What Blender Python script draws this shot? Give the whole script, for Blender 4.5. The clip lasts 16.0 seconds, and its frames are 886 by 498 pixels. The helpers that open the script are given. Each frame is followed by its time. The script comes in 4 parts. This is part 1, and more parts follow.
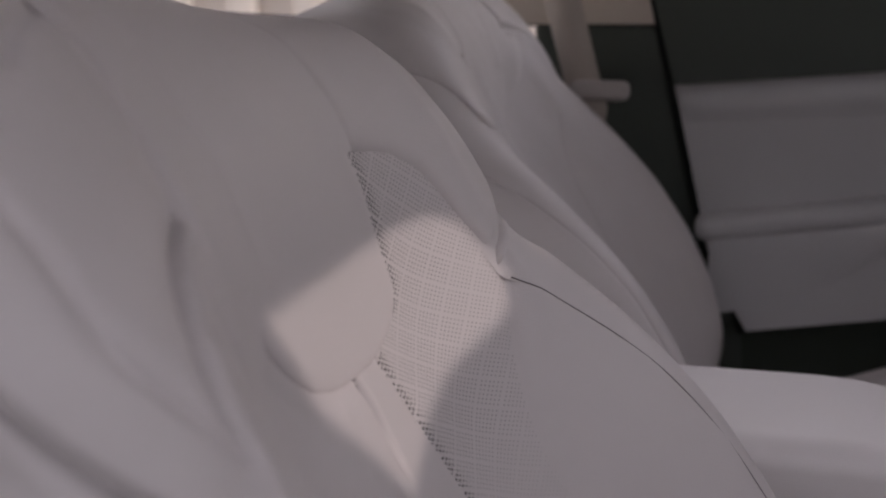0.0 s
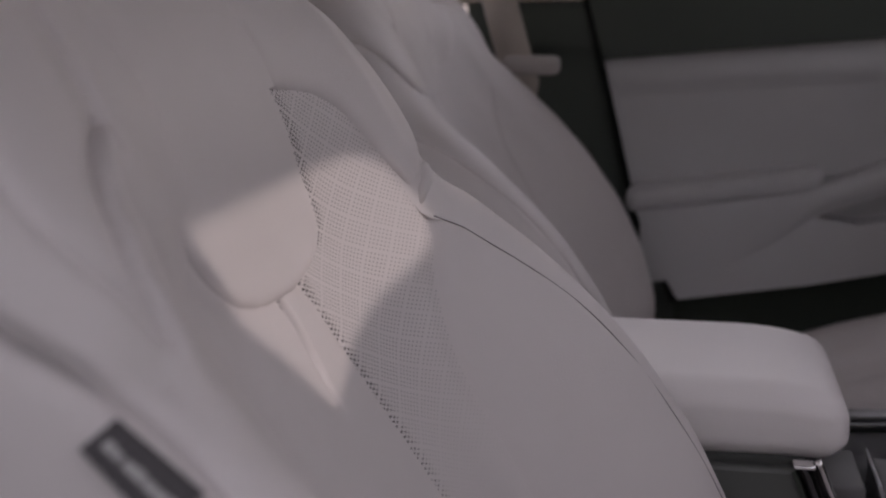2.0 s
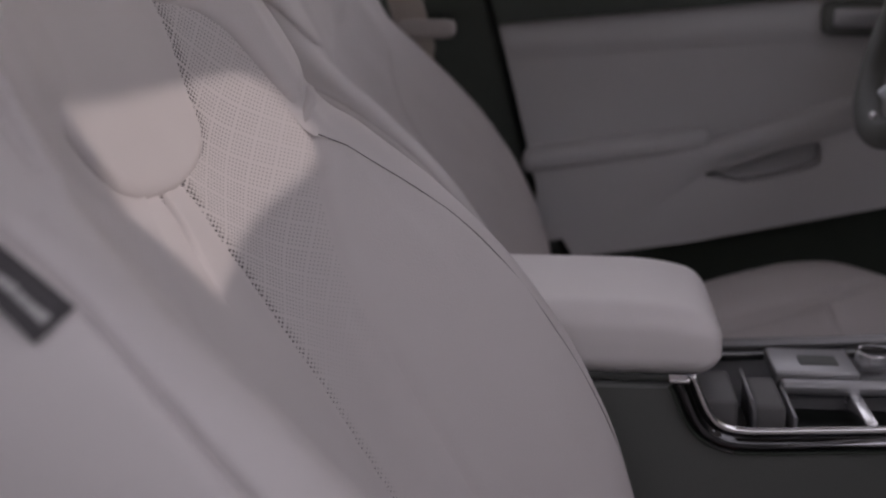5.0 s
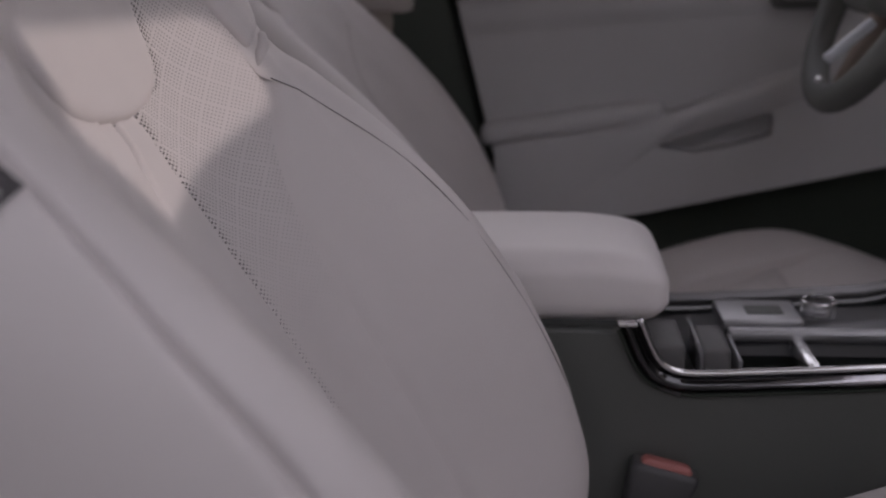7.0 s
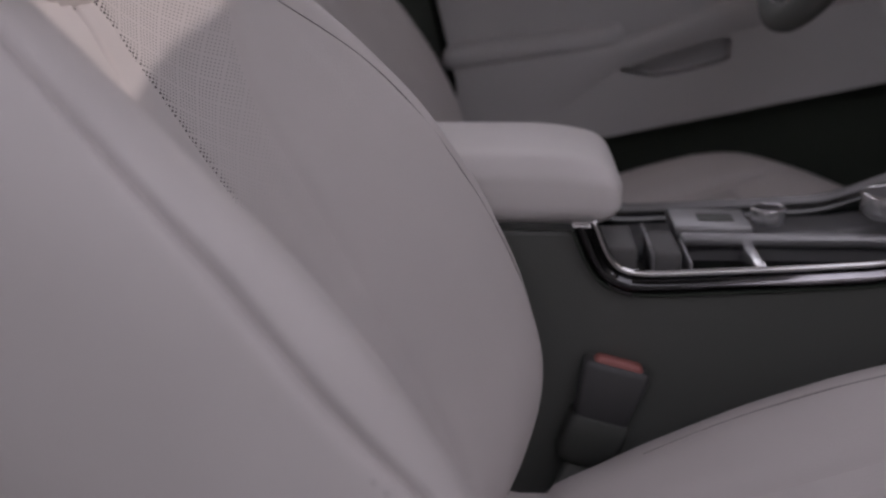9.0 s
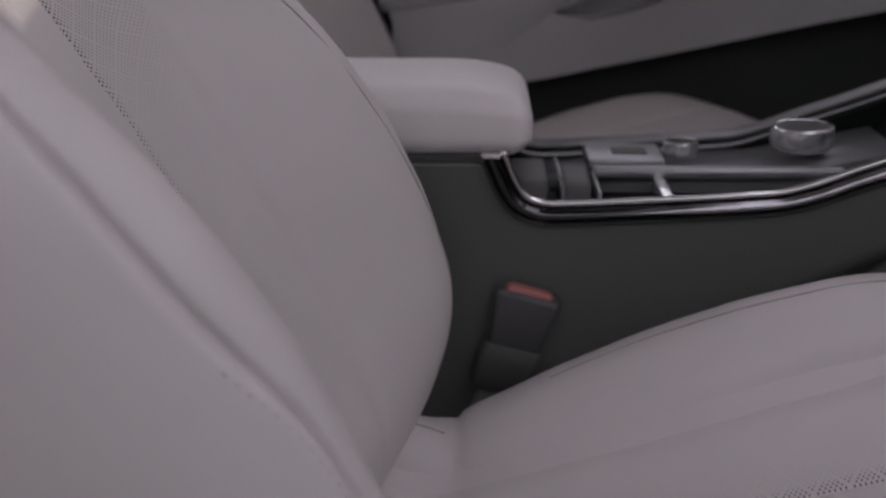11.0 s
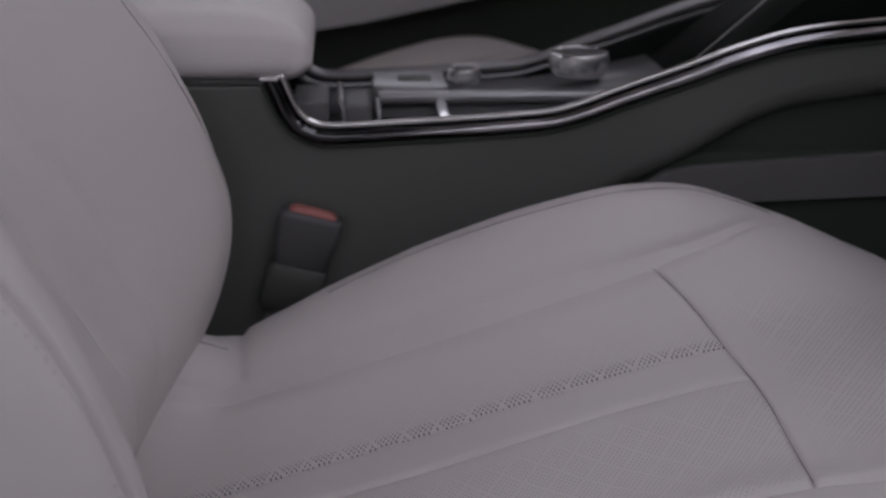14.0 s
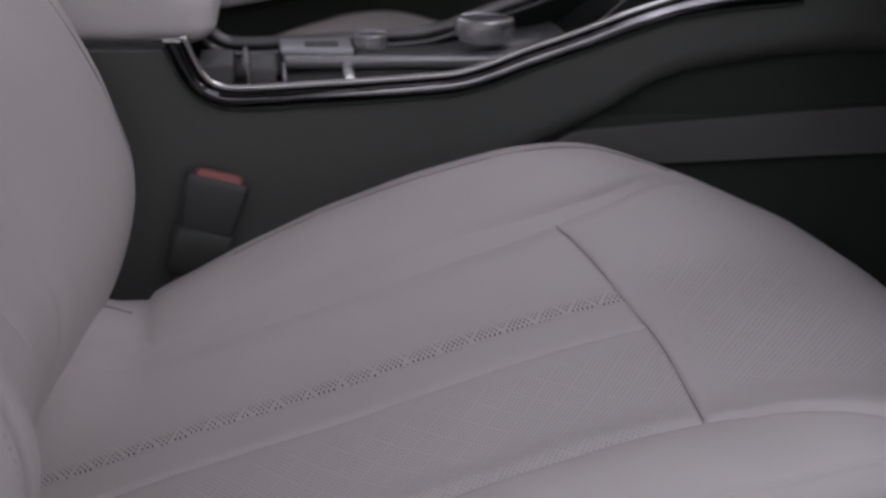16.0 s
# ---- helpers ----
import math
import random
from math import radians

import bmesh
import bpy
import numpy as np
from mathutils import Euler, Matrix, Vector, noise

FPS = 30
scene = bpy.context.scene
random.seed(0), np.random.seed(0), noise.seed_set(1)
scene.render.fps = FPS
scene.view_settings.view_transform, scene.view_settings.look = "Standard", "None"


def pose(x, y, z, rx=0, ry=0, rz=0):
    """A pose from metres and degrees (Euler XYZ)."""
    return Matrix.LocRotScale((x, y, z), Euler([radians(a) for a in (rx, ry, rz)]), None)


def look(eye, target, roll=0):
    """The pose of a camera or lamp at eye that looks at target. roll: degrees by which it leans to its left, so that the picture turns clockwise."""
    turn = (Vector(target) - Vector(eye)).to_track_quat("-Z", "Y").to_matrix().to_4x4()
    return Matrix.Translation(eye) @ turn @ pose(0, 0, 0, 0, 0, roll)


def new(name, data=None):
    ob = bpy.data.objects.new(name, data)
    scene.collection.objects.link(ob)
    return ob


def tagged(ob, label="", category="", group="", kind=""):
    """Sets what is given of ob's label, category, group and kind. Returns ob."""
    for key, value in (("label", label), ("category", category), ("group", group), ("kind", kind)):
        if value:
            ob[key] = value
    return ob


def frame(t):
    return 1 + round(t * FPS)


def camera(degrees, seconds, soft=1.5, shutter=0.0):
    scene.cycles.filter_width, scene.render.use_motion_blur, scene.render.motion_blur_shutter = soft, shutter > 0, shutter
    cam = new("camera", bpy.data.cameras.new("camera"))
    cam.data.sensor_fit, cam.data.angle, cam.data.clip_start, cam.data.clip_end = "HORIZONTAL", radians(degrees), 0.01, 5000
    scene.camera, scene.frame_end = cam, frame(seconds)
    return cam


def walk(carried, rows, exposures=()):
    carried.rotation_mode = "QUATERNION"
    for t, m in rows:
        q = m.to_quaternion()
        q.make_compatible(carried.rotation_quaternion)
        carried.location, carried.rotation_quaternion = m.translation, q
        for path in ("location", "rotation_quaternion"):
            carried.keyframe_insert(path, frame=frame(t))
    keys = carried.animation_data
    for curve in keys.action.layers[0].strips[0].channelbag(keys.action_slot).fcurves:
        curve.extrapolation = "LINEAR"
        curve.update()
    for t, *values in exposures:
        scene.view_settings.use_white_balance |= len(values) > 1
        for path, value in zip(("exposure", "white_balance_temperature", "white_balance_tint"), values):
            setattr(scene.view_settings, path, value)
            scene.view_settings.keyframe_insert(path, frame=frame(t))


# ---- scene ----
cam = camera(41.0, 16.0, soft=2.0)
cam.data.dof.use_dof = True
cam.data.dof.focus_distance = 0.74
cam.data.dof.aperture_fstop = 6.8
PATH = [
    (0, (0.1205, -0.5105, 1.0738), (-0.0985, 0.4315, 0.8193), -0.39),
    (0.5, (0.1261, -0.5146, 1.0668), (-0.0850, 0.4293, 0.8128), -0.47),
    (1, (0.1320, -0.5234, 1.0607), (-0.0689, 0.4228, 0.8071), -0.65),
    (1.5, (0.1357, -0.5328, 1.0538), (-0.0523, 0.4162, 0.8005), -0.61),
    (2, (0.1413, -0.5407, 1.0434), (-0.0347, 0.4106, 0.7903), -0.67),
    (2.5, (0.1447, -0.5466, 1.0342), (-0.0197, 0.4067, 0.7807), -0.53),
    (3, (0.1490, -0.5519, 1.0248), (-0.0045, 0.4032, 0.7714), -0.61),
    (3.5, (0.1537, -0.5587, 1.0178), (0.0118, 0.3982, 0.7646), -0.57),
    (4, (0.1584, -0.5660, 1.0121), (0.0301, 0.3927, 0.7583), -0.53),
    (6.5, (0.1788, -0.6015, 0.9735), (0.0943, 0.3627, 0.7221), -0.66),
    (7, (0.1815, -0.6094, 0.9652), (0.1023, 0.3549, 0.7123), -0.66),
    (7.5, (0.1808, -0.6185, 0.9571), (0.1093, 0.3441, 0.6958), -0.53),
    (8, (0.1864, -0.6240, 0.9487), (0.1186, 0.3357, 0.6758), -0.49),
    (8.5, (0.1864, -0.6328, 0.9443), (0.1288, 0.3233, 0.6572), -0.13),
    (9, (0.1904, -0.6393, 0.9358), (0.1392, 0.3150, 0.6412), -0.26),
    (11.5, (0.2548, -0.6685, 0.9188), (0.2405, 0.2729, 0.5820), 0.09),
    (12, (0.2715, -0.6761, 0.9141), (0.2715, 0.2640, 0.5733), 0.25),
    (12.5, (0.2837, -0.6828, 0.9079), (0.3020, 0.2565, 0.5655), 0.38),
    (13, (0.2935, -0.6921, 0.9037), (0.3305, 0.2451, 0.5569), 0.36),
    (13.5, (0.3027, -0.6987, 0.8915), (0.3643, 0.2378, 0.5464), 0.80),
    (14, (0.3139, -0.7055, 0.8903), (0.3955, 0.2271, 0.5386), 0.79),
    (14.5, (0.3185, -0.7130, 0.8848), (0.4191, 0.2167, 0.5305), 0.94),
    (15, (0.3204, -0.7178, 0.8784), (0.4390, 0.2093, 0.5228), 1.26),
    (15.5, (0.3295, -0.7232, 0.8734), (0.4577, 0.2024, 0.5172), 1.22),
    (16, (0.3319, -0.7226, 0.8673), (0.4726, 0.2013, 0.5114), 1.44),
]
walk(cam, [(t, look(eye, target, roll)) for t, eye, target, roll in PATH], [(0.0, 2.0, 7080, 24.5), (4.0, 2.0, 7000, 24.5), (9.0, 2.05, 7020, 24.5), (13.0, 2.14, 6900, 22.5), (16.0, 2.24, 6850, 21)])

# ---- world and sun ----
world = bpy.data.worlds.new("world")
scene.world = world
world.use_nodes = True
wn = world.node_tree
sky = wn.nodes.new("ShaderNodeTexSky")
sky.sky_type = "NISHITA"
sky.sun_disc = False
sky.sun_elevation = radians(15)
sky.sun_rotation = radians(93)
sky.dust_density = 0.0
haze = wn.nodes.new("ShaderNodeHueSaturation")
haze.inputs["Saturation"].default_value = 0.3
wn.links.new(sky.outputs[0], haze.inputs["Color"])
wn.links.new(haze.outputs[0], wn.nodes["Background"].inputs[0])
wn.nodes["Background"].inputs[1].default_value = 0.15
sun_data = bpy.data.lights.new("sun", "SUN")
sun_data.energy, sun_data.angle, sun_data.color = 0.215, radians(0.65), (1.0, 0.95, 0.88)
sun = new("sun", sun_data)
SUN_FROM = Vector((0.96, -0.05, 0.26)).normalized()
sun.matrix_world = look(SUN_FROM * 20, (0, 0, 0))


# ---- materials ----
def material(name, color, rough=0.5, metal=0.0, vary=0.06, scale=6.0, grain=0.0, grain_scale=900.0, coat=0.0):
    """A surface with two scales of variation and a fine bump."""
    m = bpy.data.materials.new(name)
    m.use_nodes = True
    nt = m.node_tree
    b = nt.nodes["Principled BSDF"]
    b.inputs["Metallic"].default_value = metal
    b.inputs["Coat Weight"].default_value = coat
    tc = nt.nodes.new("ShaderNodeTexCoord")
    big = nt.nodes.new("ShaderNodeTexNoise")
    big.inputs["Scale"].default_value = scale
    big.inputs["Detail"].default_value = 4
    nt.links.new(tc.outputs["Object"], big.inputs["Vector"])
    mix = nt.nodes.new("ShaderNodeMix")
    mix.data_type = "RGBA"
    mix.inputs["A"].default_value = (*[c * (1 - vary) for c in color], 1)
    mix.inputs["B"].default_value = (*[min(1, c * (1 + vary)) for c in color], 1)
    nt.links.new(big.outputs["Fac"], mix.inputs["Factor"])
    nt.links.new(mix.outputs["Result"], b.inputs["Base Color"])
    rr = nt.nodes.new("ShaderNodeMapRange")
    rr.inputs["To Min"].default_value, rr.inputs["To Max"].default_value = rough * 0.85, min(1, rough * 1.15)
    nt.links.new(big.outputs["Fac"], rr.inputs["Value"])
    nt.links.new(rr.outputs[0], b.inputs["Roughness"])
    if grain:
        fine = nt.nodes.new("ShaderNodeTexVoronoi")
        fine.inputs["Scale"].default_value = grain_scale
        nt.links.new(tc.outputs["Object"], fine.inputs["Vector"])
        bump = nt.nodes.new("ShaderNodeBump")
        bump.inputs["Strength"].default_value = grain
        bump.inputs["Distance"].default_value = 0.0004
        nt.links.new(fine.outputs["Distance"], bump.inputs["Height"])
        nt.links.new(bump.outputs["Normal"], b.inputs["Normal"])
    return m


LEATHER = material("light_leather", (0.62, 0.58, 0.575), 0.5, grain=0.25)
FASCIA = material("matt_black_plastic", (0.046, 0.056, 0.047), 0.6, grain=0.3)
DARK_TRIM = material("green_black_trim", (0.056, 0.068, 0.058), 0.6, grain=0.3)
# near-black plastic; on far_panel it also stands in for shade
DEEP = material("deep_black_and_shade", (0.005, 0.007, 0.006), 0.55, grain=0.2)
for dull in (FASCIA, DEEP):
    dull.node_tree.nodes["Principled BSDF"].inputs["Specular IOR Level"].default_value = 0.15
SEAM = material("seam_thread", (0.24, 0.22, 0.22), 0.8)
# seat leather made lighter: the window light on the lid is put into its colour
LIT_LEATHER = material("lit_leather", (0.76, 0.72, 0.715), 0.42, grain=0.25)
BLACK = material("black_soft_plastic", (0.102, 0.108, 0.101), 0.55, grain=0.4, grain_scale=700)
CARPET = material("black_carpet", (0.029, 0.041, 0.032), 0.95, grain=0.8, grain_scale=500)
DOOR_SKIN = material("grey_door_trim", (0.52, 0.515, 0.52), 0.55, grain=0.3)
CHROME = material("chrome", (0.75, 0.74, 0.74), 0.12, 1.0, vary=0.03)
SATIN = material("satin_silver", (0.92, 0.92, 0.93), 0.27, 1.0, vary=0.05)
# the strong tone patches are painted reflections, light and dark, in the chrome
SMOKED = material("smoked_chrome_glints", (0.40, 0.39, 0.41), 0.14, 1.0, vary=0.95, scale=26)
SILVER = material("silver_paint", (0.42, 0.42, 0.43), 0.42, 0.7, vary=0.08, scale=40)
DECK = material("satin_dark_grey", (0.16, 0.16, 0.165), 0.32)
RAIL = material("dull_grey_rail", (0.24, 0.235, 0.24), 0.38, 0.5, vary=0.2, scale=30)
DIAL = material("brushed_silver", (0.76, 0.76, 0.78), 0.26, 0.8, vary=0.12, scale=60)
LEDGE = material("dark_grey_trim", (0.125, 0.122, 0.122), 0.6, grain=0.3)
DARK_CHROME = material("dark_chrome", (0.085, 0.085, 0.088), 0.06, 1.0, vary=0.55, scale=38)
GREY = material("dark_grey_plastic", (0.075, 0.075, 0.078), 0.5, grain=0.3)
PALE = material("pale_silver_paint", (0.60, 0.63, 0.67), 0.35, 0.3)
TAUPE = material("taupe_leather", (0.24, 0.19, 0.16), 0.5, grain=0.3)
PIANO = material("gloss_black", (0.012, 0.012, 0.012), 0.08, coat=0.6)
RED = material("red_plastic", (0.42, 0.15, 0.135), 0.5)
BELT = material("beige_webbing", (0.52, 0.47, 0.42), 0.75, grain=0.5, grain_scale=400)
TAG_DARK = material("tag_fabric", (0.072, 0.068, 0.072), 0.85)
TAG_FAINT = material("tag_faint_thread", (0.11, 0.105, 0.11), 0.85)
TAG_LIGHT = material("tag_thread", (0.45, 0.44, 0.44), 0.8)
BEIGE = material("beige_pillar_trim", (0.62, 0.55, 0.48), 0.7, grain=0.3)
LINING = material("headliner_cloth", (0.45, 0.42, 0.40), 0.9)


# ---- mesh helpers ----
def link(name, verts, faces, mat, parent=None, label="", uvs=None, smooth=True):
    me = bpy.data.meshes.new(name)
    me.from_pydata([tuple(float(c) for c in v) for v in verts], [], faces)
    if uvs is not None:
        layer = me.uv_layers.new(name="UVMap")
        idx = np.empty(len(me.loops), int)
        me.loops.foreach_get("vertex_index", idx)
        layer.data.foreach_set("uv", np.asarray(uvs, float)[idx].ravel())
    me.update()
    if smooth:
        me.polygons.foreach_set("use_smooth", [True] * len(me.polygons))
    me.materials.append(mat)
    ob = new(name, me)
    if parent:
        ob.parent = parent
    if label:
        tagged(ob, label)
    return ob


def part(name, bm, mat, parent=None, label="", smooth=True):
    bmesh.ops.recalc_face_normals(bm, faces=bm.faces)
    me = bpy.data.meshes.new(name)
    bm.to_mesh(me)
    bm.free()
    if smooth:
        me.polygons.foreach_set("use_smooth", [True] * len(me.polygons))
    me.materials.append(mat)
    ob = new(name, me)
    if parent:
        ob.parent = parent
    if label:
        tagged(ob, label)
    return ob


def empty(name, label, category, at=(0, 0, 0), **more):
    ob = new(name)
    ob.location = at
    return tagged(ob, label, category, **more)


def spline(xs, ys):
    """A smooth curve through given knots, as a function of arrays."""
    xs, ys = np.asarray(xs, float), np.asarray(ys, float)
    h = np.diff(xs)
    s = np.diff(ys) / h
    m = np.r_[s[0], (s[:-1] * h[1:] + s[1:] * h[:-1]) / (h[:-1] + h[1:]), s[-1]]

    def f(x):
        x = np.clip(np.asarray(x, float), xs[0], xs[-1])
        i = np.clip(np.searchsorted(xs, x) - 1, 0, len(h) - 1)
        t = (x - xs[i]) / h[i]
        return ((2 * t**3 - 3 * t**2 + 1) * ys[i] + (t**3 - 2 * t**2 + t) * h[i] * m[i]
                + (3 * t**2 - 2 * t**3) * ys[i + 1] + (t**3 - t**2) * h[i] * m[i + 1])
    return f


def grid_faces(nu, nv):
    return [(j * nu + i, j * nu + i + 1, (j + 1) * nu + i + 1, (j + 1) * nu + i) for j in range(nv - 1) for i in range(nu - 1)]


def clustered(n, tight=0.75):
    t = np.linspace(0, 1, n)
    return (1 - tight) * t + tight * (0.5 - 0.5 * np.cos(np.pi * t))


def lay(name, surf, q, v, lift, mat, parent, label="", hole=None):
    """A mesh over the surface at the grid q, v, lifted off it; hole: how open its punched holes are."""
    p = surf(q, v)
    n = np.cross(surf(q + 1e-4, v) - surf(q - 1e-4, v), surf(q, v + 1e-4) - surf(q, v - 1e-4))
    n *= surf.flip / (np.linalg.norm(n, axis=-1, keepdims=True) + 1e-12)
    lift = np.asarray(lift) + 0.00022 * (np.sin(61 * q + 37 * v + 1) + np.sin(83 * v - 47 * q) + np.sin(140 * q + 95 * v + 2) * 0.5)
    p = p + n * lift[..., None]
    ob = link(name, p.reshape(-1, 3), grid_faces(q.shape[1], q.shape[0]), mat, parent, label, np.stack([q, v], -1).reshape(-1, 2))
    if hole is not None:
        at = ob.data.attributes.new("hole", "FLOAT", "POINT")
        at.data.foreach_set("value", np.broadcast_to(hole, q.shape).astype(float).ravel())
    return ob


def away(q, v, line):
    """The distance of each q, v from a polyline."""
    line = np.asarray(line, float)
    d = np.full(np.shape(q), 9.0)
    for p, e in zip(line[:-1], np.diff(line, axis=0)):
        f = np.clip(((q - p[0]) * e[0] + (v - p[1]) * e[1]) / max(float(e @ e), 1e-12), 0, 1)
        d = np.minimum(d, np.hypot(q - p[0] - f * e[0], v - p[1] - f * e[1]))
    return d


def patch(name, surf, qa, qb, va, vb, mat, parent, label="", nu=40, nv=60, puff=0.003, soft=0.010, open_edges="", extra=None, hole=None, dip=0.0022):
    """A padded panel of the surface surf(q, v), from q = qa to qb (numbers or functions of v) and v = va to vb (of q).
    Its sewn edges dip; those named in open_edges (l, r, b, t) run on."""
    s, t = np.meshgrid(clustered(nu), clustered(nv))
    v = np.full(s.shape, 0.4) if callable(va) or callable(vb) else va + (vb - va) * t
    for _ in range(12):
        a = qa(v) if callable(qa) else qa
        b = qb(v) if callable(qb) else qb
        q = a + (b - a) * s
        v0 = va(q) if callable(va) else va
        v1 = vb(q) if callable(vb) else vb
        v = v0 + (v1 - v0) * t
    rim = {"l": (q[:, 0], v[:, 0]), "r": (q[:, -1], v[:, -1]), "b": (q[0], v[0]), "t": (q[-1], v[-1])}
    d = np.full(q.shape, 9.0)
    for key, (rq, rv) in rim.items():
        if key not in open_edges:
            d = np.minimum(d, away(q, v, np.stack([rq, rv], -1)))
    lift = puff * (1 - np.exp(-d / soft)) - dip * np.exp(-((d / 0.0014) ** 2))
    if extra is not None:
        lift = lift + extra(q, v)
    return lay(name, surf, q, v, lift, mat, parent, label, hole(q, v) if callable(hole) else hole)


def tube(name, pts, radius, mat, parent=None, label="", sides=8, closed=False):
    pts = [Vector(p) for p in pts]
    bm = bmesh.new()
    rings = []
    n = len(pts)
    for i, p in enumerate(pts):
        a = pts[(i - 1) % n] if closed or i else p
        b = pts[(i + 1) % n] if closed or i < n - 1 else p
        d = (b - a).normalized()
        side = d.cross(Vector((0, 0, 1)) if abs(d.z) < 0.95 else Vector((1, 0, 0))).normalized()
        up = side.cross(d)
        r = radius(i / (n - 1)) if callable(radius) else radius
        rings.append([bm.verts.new(p + (side * math.cos(k) + up * math.sin(k)) * r) for k in np.linspace(0, 2 * math.pi, sides, endpoint=False)])
    m = n if closed else n - 1
    for i in range(m):
        r0, r1 = rings[i], rings[(i + 1) % n]
        for k in range(sides):
            bm.faces.new((r0[k], r0[(k + 1) % sides], r1[(k + 1) % sides], r1[k]))
    if not closed:
        bm.faces.new(rings[0][::-1])
        bm.faces.new(rings[-1])
    return part(name, bm, mat, parent, label)


def box(name, lo, hi, mat, parent=None, label="", bevel=0.004, segments=2, turn=None):
    bm = bmesh.new()
    bmesh.ops.create_cube(bm, size=1)
    c, s = (Vector(lo) + Vector(hi)) / 2, Vector(hi) - Vector(lo)
    bmesh.ops.scale(bm, vec=s, verts=bm.verts)
    if bevel:
        bmesh.ops.bevel(bm, geom=bm.edges, offset=min(bevel, min(s) * 0.45), segments=segments, profile=0.5, affect="EDGES")
    if turn is not None:
        bmesh.ops.transform(bm, matrix=turn, verts=bm.verts)
    bmesh.ops.translate(bm, vec=c, verts=bm.verts)
    return part(name, bm, mat, parent, label, smooth=False) if not bevel else part(name, bm, mat, parent, label)


def prism(name, outline, y0, y1, mat, parent=None, label="", bevel=0.003, taper=None, smooth=True):
    """An outline in x and z, drawn out from y0 to y1."""
    bm = bmesh.new()
    a = [bm.verts.new((x, y0, z)) for x, z in outline]
    b = [bm.verts.new((x, y1, z)) for x, z in outline]
    n = len(a)
    bm.faces.new(a)
    bm.faces.new(b[::-1])
    for i in range(n):
        bm.faces.new((a[i], b[i], b[(i + 1) % n], a[(i + 1) % n]))
    if bevel:
        edges = [e for e in bm.edges if len(e.link_faces) == 2 and e.calc_face_angle(0) > 0.6]
        bmesh.ops.bevel(bm, geom=edges, offset=bevel, segments=2, profile=0.5, affect="EDGES")
    ob = part(name, bm, mat, parent, label, smooth)
    for poly in ob.data.polygons:
        if len(poly.vertices) > 4 or abs(poly.normal.y) > 0.999:
            poly.use_smooth = False
    return ob


# ---- seat surfaces ----
LEAN_BACK = radians(29)
UPX, UPZ, NX, NZ = -math.sin(LEAN_BACK), math.cos(LEAN_BACK), math.cos(LEAN_BACK), math.sin(LEAN_BACK)
back_mid = spline([-0.06, -0.03, 0.0, 0.03, 0.06, 0.10, 0.22, 0.33, 0.44, 0.50, 0.57, 0.61, 0.635, 0.655, 0.675, 0.71], [-0.13, -0.09, -0.050, -0.018, 0.0, 0.001, 0.003, 0.004, 0.002, 0.006, 0.024, 0.026, 0.018, -0.004, -0.04, -0.12])
back_rise = spline([-0.06, 0.0, 0.03, 0.06, 0.10, 0.15, 0.22, 0.29, 0.36, 0.43, 0.50, 0.57, 0.65, 0.72], [0.02, 0.030, 0.045, 0.060, 0.087, 0.101, 0.1085, 0.1055, 0.095, 0.078, 0.058, 0.030, 0.010, 0.0])
BQ = [0, 0.06, 0.10, 0.15, 0.20, 0.24, 0.265, 0.295, 0.33, 0.38, 0.44, 0.50, 0.54, 0.58]
back_y = spline(BQ, [0, 0.06, 0.098, 0.140, 0.178, 0.206, 0.222, 0.240, 0.254, 0.262, 0.260, 0.250, 0.228, 0.18])
back_f = spline(BQ, [0, 0, 0.08, 0.38, 0.74, 0.96, 1.0, 0.94, 0.70, 0.28, 0.05, 0, 0, 0])
back_b = spline(BQ, [0, 0, 0, 0, 0, 0, 0, -0.001, -0.006, -0.015, -0.04, -0.085, -0.105, -0.11])
back_narrow = spline([-0.06, 0.0, 0.3, 0.5, 0.62, 0.68, 0.74], [0.95, 0.98, 1.0, 0.985, 0.92, 0.84, 0.70])
SEAT_Y = -0.008
back_drop = spline([0.30, 0.38, 0.44, 0.46, 0.475, 0.49, 0.52, 0.56, 0.60, 0.74], [0.0, 0.06, 0.17, 0.25, 0.35, 0.38, 0.30, 0.23, 0.24, 0.30])


shoulder = spline([0.44, 0.48, 0.56, 0.64, 0.72], [0.0, 0.0, 0.30, 0.45, 0.45])


def back_surface(q, v):
    a = np.abs(q)
    a = np.minimum(a * (1 + np.where(q < 0, 1.0, 0.35) * shoulder(v)), 0.58)
    slow = 1 - 0.45 * np.clip((0.16 - q) / 0.2, 0, 1)
    n = back_mid(np.where(v > 0.6, 0.6 + (v - 0.6) * slow, v)) + back_f(a) * back_rise(v) + back_b(a)
    n = n - np.where(q > 0, 1.0, 0.3) * back_drop(v) * np.clip(a - 0.195, 0, 0.2)
    y = np.sign(q) * back_y(a) * back_narrow(v)
    return np.stack([0.19 + v * UPX + n * NX, SEAT_Y + y, 0.45 + v * UPZ + n * NZ], -1)


CU = [0.10, 0.17, 0.22, 0.25, 0.376, 0.46, 0.544, 0.60, 0.66, 0.72, 0.77, 0.82, 0.88]
cush_x = spline(CU, [0.10, 0.17, 0.22, 0.25, 0.376, 0.46, 0.544, 0.60, 0.672, 0.745, 0.812, 0.855, 0.86])
cush_z = spline(CU, [0.375, 0.392, 0.409, 0.419, 0.457, 0.485, 0.510, 0.522, 0.533, 0.530, 0.510, 0.470, 0.39])
cush_rise = spline(CU, [0.09, 0.085, 0.062, 0.068, 0.093, 0.095, 0.089, 0.077, 0.045, 0.019, 0.005, 0.0, 0.0])
